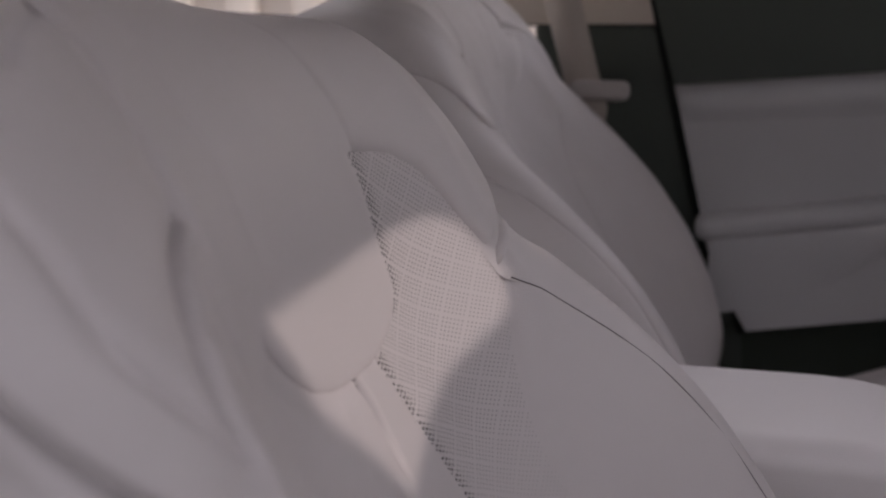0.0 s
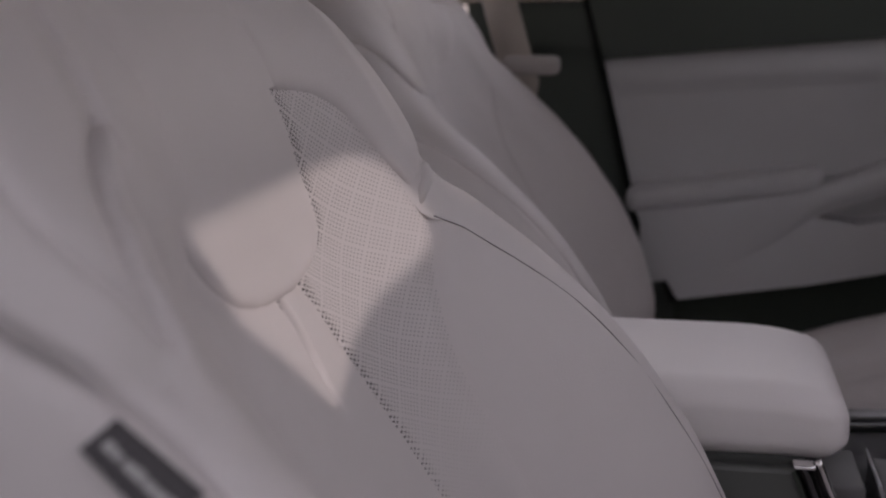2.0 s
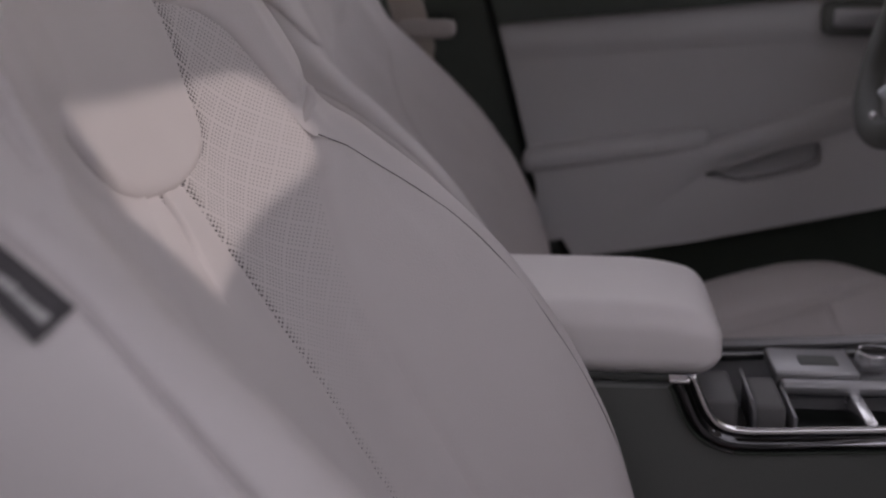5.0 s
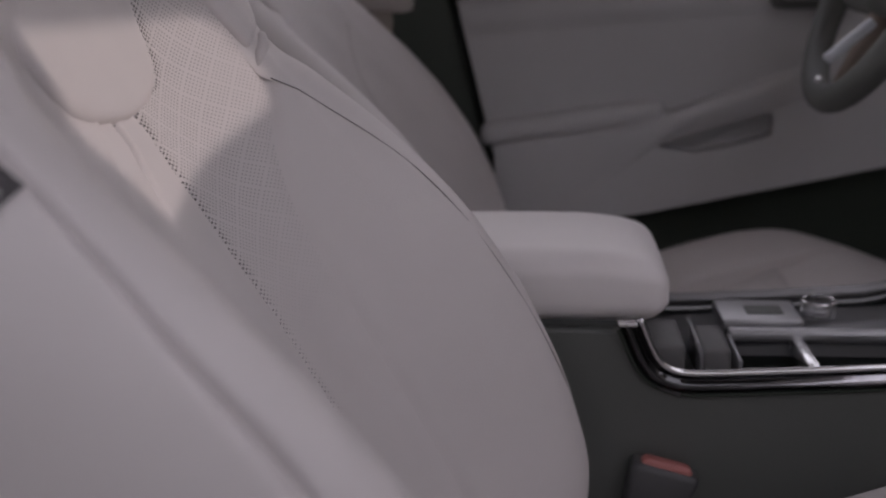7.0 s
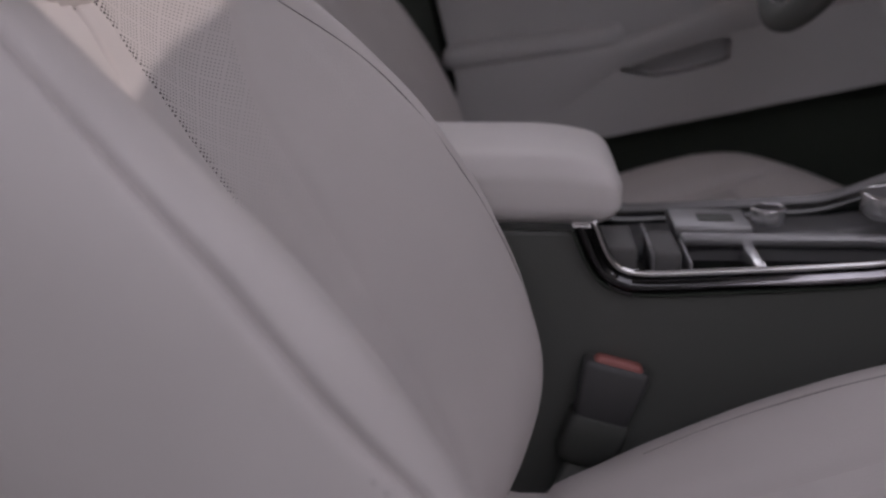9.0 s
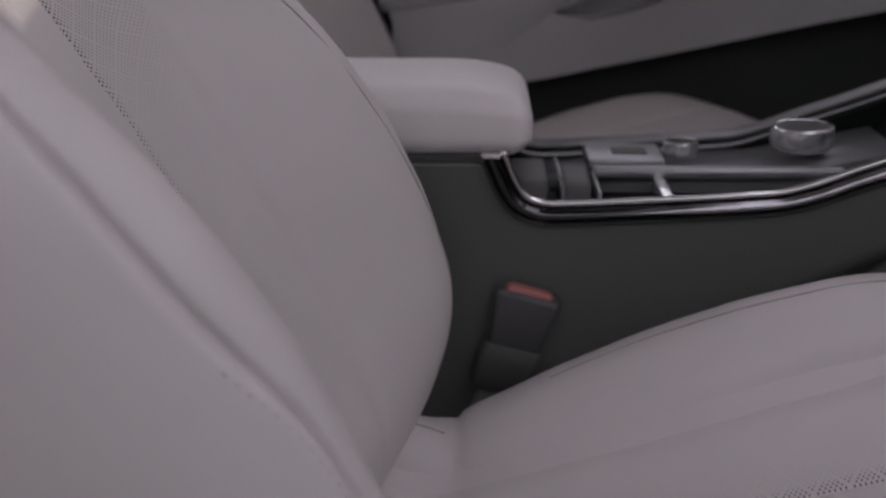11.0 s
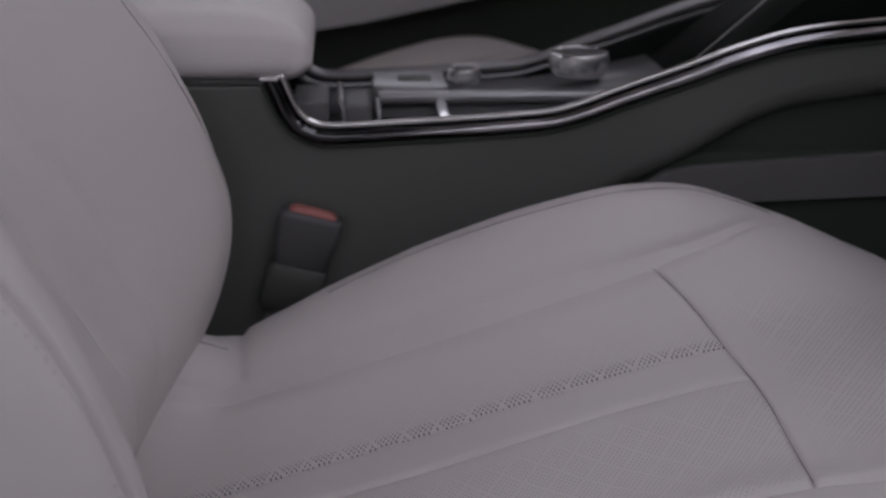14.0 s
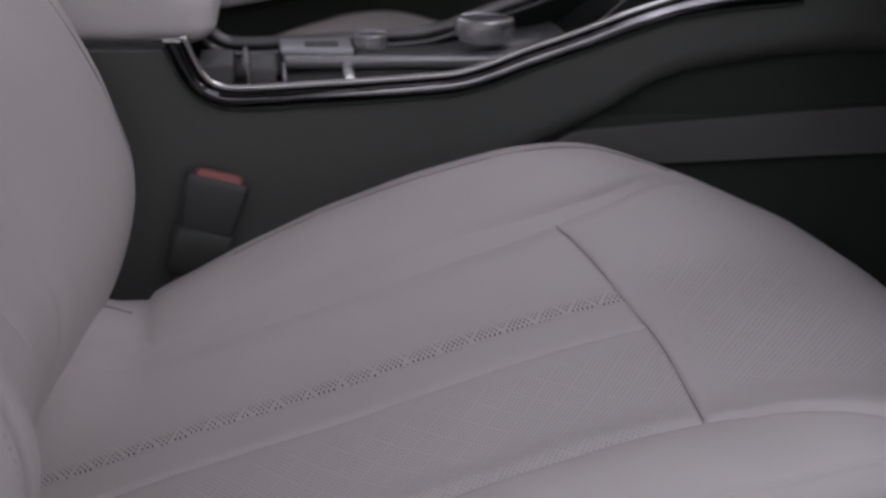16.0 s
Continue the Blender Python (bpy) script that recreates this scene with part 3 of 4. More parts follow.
    for s in (-1, 1):
        patch("cushion_bolster", cush, (lambda v: s * crease(v)), s * 0.262, 0.11, 0.88, L, thing, "", 44, 110, 0.002, 0.010, "lrbt",
              extra=lambda q, v: fold(q, v) - 0.0014 * np.exp(-(((np.abs(q) - 0.262) / 0.003) ** 2)) - 0.005 * np.exp(-(((v - 0.224) / 0.004) ** 2)))
        patch("cushion_side", cush, s * 0.262, s * 0.44, 0.11, 0.88, L, thing, "", 40, 90, 0.002, 0.010, "lrbt",
              extra=lambda q, v: -0.0014 * np.exp(-(((np.abs(q) - 0.262) / 0.003) ** 2)))
        us = np.linspace(0.30, 0.66, 70)
        if s * sign > 0:
            seam_line("welt", cush, np.stack([s * np.interp(us, [0.28, 0.40, 0.52, 0.66], [0.2225, 0.2190, 0.2170, 0.2180]), us], -1), thing, 0.0007, 0.0023, WELT)
            us = np.linspace(0.18, 0.2165, 20)
            seam_line("seam", cush, np.stack([s * np.interp(us, [0.18, 0.1897, 0.203, 0.2165], [0.2225, 0.2201, 0.2177, 0.2105]), us], -1), thing, 0.0008, 0.0020)
    qs = np.linspace(-0.144, 0.144, 80)
    if sign > 0:
        seam_line("seam", cush, np.stack([qs, cross(qs)], -1), thing, 0.0003, -0.0010)
    lo, hi = place(np.array([0.16, SEAT_Y - 0.22, 0.24])), place(np.array([0.72, SEAT_Y + 0.22, 0.37]))
    box("seat_base", np.minimum(lo, hi), np.maximum(lo, hi), BLACK, thing, "black plastic seat base", 0.02)
    for s in (-1, 1):
        y = 0.19 * s
        box("seat_rail", (-0.25, y - 0.02, 0.0), (0.37, y + 0.02, 0.03), SATIN, thing)
    return thing


def pad(name, lo, hi, mat, label, r=0.03, cuts=14):
    """A cushion with rounded edges."""
    bm = bmesh.new()
    bmesh.ops.create_cube(bm, size=2)
    bmesh.ops.subdivide_edges(bm, edges=bm.edges, cuts=cuts, use_grid_fill=True)
    c, s = (Vector(lo) + Vector(hi)) / 2, (Vector(hi) - Vector(lo)) / 2
    for v in bm.verts:
        w = [s[k] * math.copysign(1 - (1 - abs(v.co[k])) ** 1.5, v.co[k]) for k in range(3)]
        inner = [max(-(s[k] - r), min(s[k] - r, w[k])) for k in range(3)]
        d = Vector([w[k] - inner[k] for k in range(3)])
        if d.length > 1e-9:
            d = d.normalized() * r
        v.co = Vector(inner) + d + c
    return part(name, bm, mat, None, label)


passenger = seat(1, 0.0, SEAT_Y, 0.0, "light grey leather passenger seat with perforated inserts")
driver = seat(-1, -0.078, 0.775, -0.012, "light grey leather driver seat beside the console")

# ---- console ----
console = empty("center_console", "black center console with chrome edged top", "console", (0.5, 0.385, 0.22))


def under(ob, thing):
    """Hang ob under thing and keep its place."""
    ob.parent = thing
    ob.matrix_parent_inverse = Matrix.Translation(-Vector(thing.location))
    return ob


rim_x = [0.2615, 0.2648, 0.2690, 0.2745, 0.281, 0.290, 0.303, 0.32, 0.36, 0.406, 0.46, 0.495, 0.515, 0.551, 0.599, 0.646, 0.694, 0.733, 0.776, 0.95]
rim_z = [0.678, 0.672, 0.6615, 0.6495, 0.6408, 0.6358, 0.6338, 0.6340, 0.6362, 0.6385, 0.6420, 0.6455, 0.6510, 0.6645, 0.681, 0.698, 0.712, 0.718, 0.722, 0.735]
rim = spline(rim_x, rim_z)
top_line = [(x, float(rim(x)) - 0.014) for x in np.linspace(0.284, 0.95, 50)]
side_outline = [(-0.25, 0.22), (-0.25, 0.6625), (0.247, 0.6635), (0.262, 0.640), (0.272, 0.628)] + top_line + [(1.05, 0.72), (1.05, 0.655), (0.90, 0.660), (0.80, 0.657), (0.748, 0.650), (0.70, 0.641), (0.671, 0.630), (0.625, 0.602), (0.564, 0.572), (0.50, 0.54), (0.50, 0.22)]
lower_edge = [(1.05, 0.655), (0.90, 0.660), (0.80, 0.657), (0.748, 0.650), (0.70, 0.641), (0.671, 0.630), (0.625, 0.602), (0.564, 0.572), (0.50, 0.54)]
side_outline = side_outline[:side_outline.index((1.05, 0.72)) + 1] + [(x + 0.004, z + 0.020) for x, z in lower_edge] + [(0.48, 0.52), (0.48, 0.22)]
under(prism("side_panel", side_outline, 0.284, 0.300, BLACK, None, "", 0.002), console)
# twin of side_panel, with the shade inside the console put into a near-black colour
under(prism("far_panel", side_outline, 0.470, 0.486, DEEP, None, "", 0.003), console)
# the lower edge of the side panel, rolled in towards the tunnel
verts = []
fine = np.linspace(0.50, 1.05, 60)
edge_z = spline([x for x, z in lower_edge[::-1]], [z for x, z in lower_edge[::-1]])
for x in fine:
    for a in np.linspace(0, 0.5 * math.pi, 10):
        verts.append((x + 0.004 * math.cos(a), 0.2842 + 0.024 * (1 - math.cos(a)), float(edge_z(x)) + 0.0205 - 0.024 * math.sin(a)))
under(link("rolled_edge", verts, grid_faces(10, len(fine)), BLACK), console)
under(prism("tunnel_panel", [(0.49, 0.22), (1.05, 0.22), (1.05, 0.675)] + [(x, float(edge_z(x)) + 0.012) for x in fine[::-3]] + [(0.49, 0.53)], 0.3085, 0.3200, FASCIA, None, "dark carpeted tunnel side", 0), console)
under(box("core", (0.0, 0.302, 0.22), (1.05, 0.468, 0.60), FASCIA, None, "", 0.004), console)
under(prism("tunnel_ledge", [(0.560, 0.553), (0.600, 0.583), (0.622, 0.587), (0.90, 0.605), (1.0, 0.610), (1.0, 0.566), (0.906, 0.562), (0.674, 0.555)], 0.291, 0.309, LEDGE, None, "dark grey tunnel ledge", 0.003), console)


def rim_strip(name, y, out, mat, z0, z1, bulge, start=0.2615, lean=0.0):
    """A band that follows the rim, from z0 to z1 under it, curved towards out."""
    xs = np.r_[np.linspace(0.2615, 0.31, 28), np.linspace(0.316, 0.80, 70)]
    xs = xs[xs >= start]
    zs = rim(xs)
    tx, tz = np.gradient(xs), np.gradient(zs)
    ln = np.hypot(tx, tz)
    nx, nz = -tz / ln, tx / ln
    prof = np.linspace(0, 1, 13)
    verts = []
    for x, z, a, b in zip(xs, zs, nx, nz):
        for k in prof:
            h = z0 + (z1 - z0) * (k if start < 0.3 else 0.5 + (k - 0.5) * min(1.0, (x - start + 0.002) / 0.10))
            verts.append((x + a * h, y + out * (bulge * math.sin(math.pi * k) + lean * k), z + b * h))
    ob = link(name, verts, grid_faces(13, len(xs)), mat)
    return under(ob, console)


xs = np.r_[np.linspace(0.2615, 0.31, 28), np.linspace(0.316, 0.80, 70)]
under(tube("chrome_line", [(x, 0.2775, float(rim(x))) for x in xs], 0.0027, CHROME, None, "", 10), console)
rim_strip("rim_gap", 0.2795, -1, PIANO, -0.0022, -0.0042, 0.001, 0.2615)
rim_strip("gloss_band", 0.2792, -1, DARK_CHROME, -0.0036, -0.0180, 0.0052, 0.2615, 0.0006)
# light strip on the gloss band, its broken reflections put into the colour
rim_strip("chrome_band", 0.2750, -1, SMOKED, -0.0050, -0.0135, 0.0022, 0.325, 0.0020)
rim_strip("lower_edge", 0.2788, -1, FASCIA, -0.0172, -0.0205, 0.0012, 0.2615)
rim_strip("far_rail", 0.4855, -1, RAIL, 0.0035, -0.0100, 0.0045)
rim_strip("inner_wall", 0.4875, -1, PIANO, -0.010, -0.030, 0.003)
under(box("rim_cap", (0.2445, 0.272, 0.6725), (0.2600, 0.284, 0.6758), CHROME, None, "chrome end cap of the rim", 0.0012), console)
under(prism("rim_corner", [(0.2462, 0.6735), (0.2590, 0.6735), (0.2650, 0.655), (0.2745, 0.6375), (0.2875, 0.6290), (0.2955, 0.6270), (0.2955, 0.6138), (0.2800, 0.6192), (0.2655, 0.6330), (0.2533, 0.6545)], 0.2772, 0.2838, PIANO, None, "gloss black rim corner", 0.002), console)
# deck
deck = [(0.27, 0.60), (0.27, 0.618), (0.50, 0.632), (0.55, 0.640), (0.62, 0.655), (0.62, 0.60)]
under(prism("deck", deck, 0.372, 0.470, DECK, None, "satin dark grey top panel", 0.002), console)
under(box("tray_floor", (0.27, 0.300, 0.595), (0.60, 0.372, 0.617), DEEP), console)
under(box("tray_rim", (0.3435, 0.301, 0.612), (0.3465, 0.370, 0.6365), SILVER, None, "thin silver tray edge", 0.001), console)
under(prism("tray_slope", [(0.552, 0.617), (0.60, 0.640), (0.60, 0.617)], 0.302, 0.371, DECK, None, "", 0), console)
under(box("tray_divider", (0.398, 0.300, 0.604), (0.408, 0.372, 0.634), SATIN, None, "", 0.002), console)
under(box("tray_end", (0.3135, 0.302, 0.604), (0.338, 0.368, 0.645), LEDGE, None, "", 0.004), console)
under(prism("tray_edge", [(0.313, 0.606), (0.3125, 0.640), (0.309, 0.650), (0.3115, 0.651), (0.315, 0.642), (0.3155, 0.606)], 0.301, 0.369, SILVER, None, "thin silver edge", 0.0006), console)
under(box("tray_back", (0.270, 0.302, 0.600), (0.301, 0.372, 0.648), LEDGE, None, "", 0.003), console)
under(box("satin_rail", (0.345, 0.364, 0.630), (0.57, 0.378, 0.6405), SILVER, None, "satin silver rail", 0.003), console)
plate = under(box("switch_plate", (0.342, 0.384, 0.632), (0.412, 0.446, 0.6435), SILVER, None, "silver switch plate", 0.002), console)
under(box("switch_button", (0.366, 0.402, 0.6425), (0.398, 0.424, 0.6450), BLACK, None, "dark push button", 0.001), console)
under(box("switch_seam", (0.3445, 0.380, 0.6300), (0.4105, 0.3835, 0.6365), BLACK, None, "", 0.001), console)


def dial(name, x, y, z, radius, height, label):
    """A turning knob with a knurled side, a bright top edge and a dark cap."""
    seg = 96

    def turned(prof, knurl):
        bm = bmesh.new()
        rings = []
        for r, h in prof:
            rings.append([bm.verts.new((x + (r + (knurl if k % 2 and 0.2 < h < 0.8 else 0)) * radius * math.cos(a), y + (r + (knurl if k % 2 and 0.2 < h < 0.8 else 0)) * radius * math.sin(a), z + h * height))
                          for k, a in enumerate(np.linspace(0, 2 * math.pi, seg, endpoint=False))])
        for r0, r1 in zip(rings, rings[1:]):
            for k in range(seg):
                bm.faces.new((r0[k], r0[(k + 1) % seg], r1[(k + 1) % seg], r1[k]))
        bmesh.ops.remove_doubles(bm, verts=bm.verts, dist=1e-5)
        return bm
    body = under(part(name, turned([(0.90, 0.0), (0.90, 0.12), (0.99, 0.18), (0.99, 0.25), (0.99, 0.75), (0.99, 0.84)], 0.02), DIAL, None, label), console)
    edge = part("dial_edge", turned([(0.99, 0.84), (1.01, 0.90), (0.98, 0.98), (0.90, 1.0), (0.86, 0.97)], 0), CHROME, None, "bright dial edge")
    cap = part("dial_cap", turned([(0.86, 0.97), (0.60, 0.955), (0.0, 0.95)], 0), SMOKED, None, "dark dial cap")
    for ob in (edge, cap):
        ob.parent = body
    return body


dial("gear_dial", 0.540, 0.410, 0.6485, 0.0285, 0.0215, "satin silver rotary gear dial")
dial("mode_dial", 0.4295, 0.412, 0.6395, 0.0158, 0.0150, "small silver rotary dial")
stack = [(0.62, 0.655), (0.70, 0.715), (0.80, 0.80), (0.93, 0.93), (1.0, 0.95), (1.0, 0.655)]
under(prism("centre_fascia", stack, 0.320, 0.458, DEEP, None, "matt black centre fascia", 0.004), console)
under(tube("fascia_edge", [(0.628, 0.318, 0.682), (0.655, 0.318, 0.706), (0.72, 0.318, 0.765)], 0.0011, RAIL, None, "thin grey fascia edge"), console)

armrest = empty("armrest", "light grey leather armrest lid on the console", "armrest", (0.1, 0.385, 0.675))
lid = pad("lid_pad", (-0.12, 0.299, 0.6645), (0.288, 0.471, 0.7225), LIT_LEATHER, "", 0.019, 30)
for vert in lid.data.vertices:
    ahead = max(0.0, (vert.co.x - 0.20) / 0.088)
    up = max(0.0, (vert.co.z - 0.6645) / 0.058)
    vert.co.z -= 0.014 * ahead**2.6 * up
    vert.co.x -= 0.007 * ahead * max(0.0, 0.35 - up) / 0.35
    vert.co.y += 0.006 * (1 if vert.co.y < 0.385 else -1) * max(0.0, up - 0.45) ** 1.5
    vert.co.z += 0.0025 * math.sin(math.pi * min(1.0, max(0.0, (vert.co.y - 0.299) / 0.172))) * up
under(lid, armrest)
under(box("hinge_block", (-0.25, 0.31, 0.60), (-0.10, 0.46, 0.70), BLACK, None, "black hinge block", 0.01), armrest)
under(box("lid_base", (-0.12, 0.310, 0.656), (0.258, 0.460, 0.668), BLACK, None, "black plastic lid base", 0.003), armrest)

# ---- seat buckle ----
buckle = empty("seatbelt_buckle", "black seatbelt buckle with red release button", "seatbelt buckle", (0.27, 0.262, 0.45))


def sheath(name, stations, y0, y1, mat, label=""):
    """A rounded sleeve along the buckle: stations of (along, back edge, front edge, inset), turned with the buckle."""
    bm = bmesh.new()
    rings = []
    for h, a, b, inset in stations:
        r = 0.006
        loop = []
        for cx, cy, a0 in ((b - r, y0 + r, -90), (b - r, y1 - r, 0), (a + r, y1 - r, 90), (a + r, y0 + r, 180)):
            for k in range(5):
                w = radians(a0 + 22.5 * k)
                p = Vector((cx + (r - inset) * math.cos(w), cy + (r - inset) * math.sin(w), h))
                loop.append(bm.verts.new(buckle_at @ p))
        rings.append(loop)
    for r0, r1 in zip(rings, rings[1:]):
        for k in range(len(r0)):
            bm.faces.new((r0[k], r0[(k + 1) % len(r0)], r1[(k + 1) % len(r0)], r1[k]))
    bm.faces.new(rings[0][::-1])
    bm.faces.new(rings[-1])
    return under(part(name, bm, mat, None, label), buckle)


buckle_at = Matrix.Translation((0.2748, 0.0, 0.516)) @ Matrix.Rotation(radians(15), 4, "Y")
BOOT = material("dark_rubber", (0.065, 0.070, 0.065), 0.7, grain=0.3)
sheath("body", [(-0.012, -0.0225, 0.0225, 0.001), (-0.010, -0.0232, 0.0232, 0.0), (0.020, -0.0265, 0.0265, 0.0), (0.036, -0.0280, 0.0282, 0.0), (0.0405, -0.0280, 0.0282, 0.0012), (0.0415, -0.0274, 0.0276, 0.0028)], 0.2620, 0.2850, GREY, "dark grey plastic buckle body")
sheath("release_button", [(0.030, -0.0225, 0.0232, 0.002), (0.0425, -0.0225, 0.0232, 0.002), (0.0455, -0.0215, 0.0222, 0.0030), (0.0465, -0.019, 0.020, 0.0045)], 0.2640, 0.2815, RED, "red release button")
sheath("boot", [(-0.050, -0.024, 0.016, 0.003), (-0.046, -0.0275, 0.021, 0.0), (-0.020, -0.0272, 0.0245, 0.0), (-0.0085, -0.0255, 0.0250, 0.0), (-0.0065, -0.0245, 0.0240, 0.002)], 0.2585, 0.2885, BOOT, "dark rubber buckle boot")
sheath("stalk", [(-0.150, -0.026, 0.006, 0.0), (-0.048, -0.017, 0.013, 0.0)], 0.2660, 0.2810, BLACK)

# ---- driver door ----
door = empty("door_1", "grey and black trimmed driver door, closed", "car door", (0.5, 1.12, 0.3), kind="structure")
skin = [(0.168, 0.552), (0.115, 0.675), (0.065, 0.882), (0.33, 0.905), (0.70, 0.935), (1.30, 0.98), (1.30, 0.76), (0.727, 0.662), (0.343, 0.582)]
under(prism("trim_panel", skin, 1.09, 1.13, DOOR_SKIN, None, "light grey padded door trim", 0.006), door)
# padded band under the belt line, swelling towards its lower edge
verts = []
for x in np.linspace(0.070, 1.30, 40):
    top = 0.880 + (x - 0.065) * 0.0795
    deep = 0.048 + 0.012 * (x - 0.07)
    for k in np.linspace(0, 1, 10):
        verts.append((x + 0.012 * k * (1 - (x - 0.07) / 1.23), 1.0897 - 0.0055 * math.sin(math.pi * k ** 1.3) ** 1.5, top - deep * k))
under(link("belt_pad", verts, grid_faces(10, 40), DOOR_SKIN, None, "light grey padded band under the belt line"), door)
under(prism("upper_trim", [(0.065, 0.884), (0.033, 1.0), (1.30, 1.06), (1.30, 0.982), (0.70, 0.937), (0.33, 0.907)], 1.075, 1.13, DARK_TRIM, None, "black upper door trim", 0.008), door)
under(prism("lower_trim", [(0.168, 0.550), (0.19, 0.30), (1.30, 0.30), (1.30, 0.758), (0.727, 0.660), (0.343, 0.580)], 1.10, 1.13, FASCIA, None, "black lower door trim", 0.004), door)
arm = [(0.112, 0.690), (0.20, 0.698), (0.30, 0.712), (0.373, 0.730), (0.45, 0.756), (0.538, 0.784), (0.80, 0.86), (1.0, 0.92), (1.0, 0.722), (0.727, 0.667), (0.343, 0.587), (0.174, 0.560), (0.135, 0.625)]


def holed(name, outline, opening, y0, y1, mat, label=""):
    """An outline in x and z with an opening through it, drawn out from y0 to y1."""
    bm = bmesh.new()
    loops = {}
    for y in (y0, y1):
        edges = []
        for key, line in (("out", outline), ("in", opening)):
            vs = [bm.verts.new((x, y, z)) for x, z in line]
            loops[key, y] = vs
            edges += [bm.edges.new((vs[k], vs[(k + 1) % len(vs)])) for k in range(len(vs))]
        bmesh.ops.triangle_fill(bm, use_beauty=True, edges=edges)
    for key in ("out", "in"):
        a, b = loops[key, y0], loops[key, y1]
        for k in range(len(a)):
            bm.faces.new((a[k], a[(k + 1) % len(a)], b[(k + 1) % len(a)], b[k]))
    return part(name, bm, mat, None, label, smooth=False)


cup = [(0.345, 0.682), (0.385, 0.694), (0.440, 0.714), (0.500, 0.729), (0.506, 0.724), (0.506, 0.700), (0.498, 0.694), (0.445, 0.679), (0.401, 0.671)]
under(holed("door_armrest", arm, cup, 1.050, 1.089, DOOR_SKIN, "grey moulded armrest with a pull recess"), door)
bar_path = [(0.120, 0.664), (0.20, 0.678), (0.289, 0.693), (0.357, 0.711), (0.427, 0.736), (0.493, 0.760), (0.56, 0.780), (0.70, 0.815), (0.95, 0.875)]
bx = spline([p[0] for p in bar_path], [p[1] for p in bar_path])
verts = []
for x in np.linspace(0.120, 0.95, 60):
    tall = np.interp(x, [0.12, 0.25, 0.36, 0.50, 0.95], [0.030, 0.020, 0.0165, 0.0175, 0.022])
    out = np.interp(x, [0.12, 0.24, 0.36], [0.001, 0.004, 0.0100])
    low = np.interp(x, [0.12, 0.22, 0.29, 0.34, 0.37, 0.42, 0.50, 0.95], [0.085, 0.080, 0.056, 0.030, 0.020, 0.024, 0.030, 0.032])
    for a in np.linspace(-0.5 * math.pi, 0.55 * math.pi, 17):
        verts.append((x, 1.0503 - out * max(0.0, math.cos(a)) if a > 0 else 1.0503 - out * math.cos(a) ** 2, float(bx(x)) + (tall if a > 0 else low) * math.sin(a)))
under(link("pull_bar", verts, grid_faces(17, 60), DOOR_SKIN, None, "grey sweeping door pull bar"), door)
door_pad = pad("armrest_pad", (0.100, 1.040, 0.714), (0.358, 1.10, 0.748), DOOR_SKIN, "", 0.0155)
for vert in door_pad.data.vertices:
    vert.co.z -= 0.034 * (0.358 - vert.co.x) / 0.25
under(door_pad, door)
seal = [(0.172, 1.098, 0.545), (0.112, 1.098, 0.675), (0.085, 1.098, 0.79), (0.061, 1.098, 0.885), (0.031, 1.095, 1.0)]
under(tube("door_seal", seal, 0.009, DEEP, None, "black rubber door seal"), door)
under(box("door_release", (0.498, 1.060, 0.868), (0.62, 1.092, 0.915), BLACK, None, "dark surround of the inner door release", 0.010), door)
under(box("release_lever", (0.510, 1.054, 0.880), (0.61, 1.066, 0.906), SILVER, None, "silver inner release lever", 0.005), door)

# ---- steering wheel ----
wheel = empty("steering_wheel", "dark leather steering wheel with silver spokes", "steering wheel", (0.60, 0.775, 0.95))
tilt = Matrix.Translation((0.578, 0.775, 0.948)) @ Matrix.Rotation(radians(-66), 4, "Y")


def ring(name, radius, tube_r, mat, parent, label=""):
    pts = [tilt @ Vector((radius * math.cos(a), radius * math.sin(a), 0)) for a in np.linspace(0, 2 * math.pi, 72, endpoint=False)]
    return under(tube(name, pts, tube_r, mat, None, label, 14, True), parent)


ring("rim", 0.178, 0.0165, BLACK, wheel, "dark grey leather rim")
hub = pad("hub", (-0.075, -0.085, -0.03), (0.075, 0.085, 0.03), BLACK, "", 0.028)
hub.data.transform(tilt)
under(hub, wheel)
for turn_deg in (0, 90, -90):
    arm = box("spoke", (0.06, -0.02, -0.010), (0.175, 0.02, 0.010), BLACK, None, "", 0.006)
    arm.data.transform(tilt @ Matrix.Rotation(radians(turn_deg), 4, "Z"))
    under(arm, wheel)
    trim = box("spoke_trim", (0.085, -0.009, 0.008), (0.165, 0.009, 0.014), SATIN, None, "silver spoke trim", 0.003)
    trim.data.transform(tilt @ Matrix.Rotation(radians(turn_deg), 4, "Z"))
    under(trim, wheel)

under(tube("spoke", [(0.520, 0.745, 0.800), (0.545, 0.735, 0.86), (0.582, 0.75, 0.945)], 0.014, TAUPE, None, "taupe leather spoke cover"), wheel)
blade = pad("spoke_trim", (-0.030, -0.004, -0.0062), (0.034, 0.004, 0.0062), PALE, "pale silver spoke trim", 0.003, 8)
blade.data.transform(Matrix.Translation((0.514, 0.714, 0.853)) @ Matrix.Rotation(radians(-41), 4, "Y"))
under(blade, wheel)
under(pad("stud", (0.482, 0.712, 0.809), (0.490, 0.720, 0.817), SATIN, "small silver stud", 0.0035, 6), wheel)

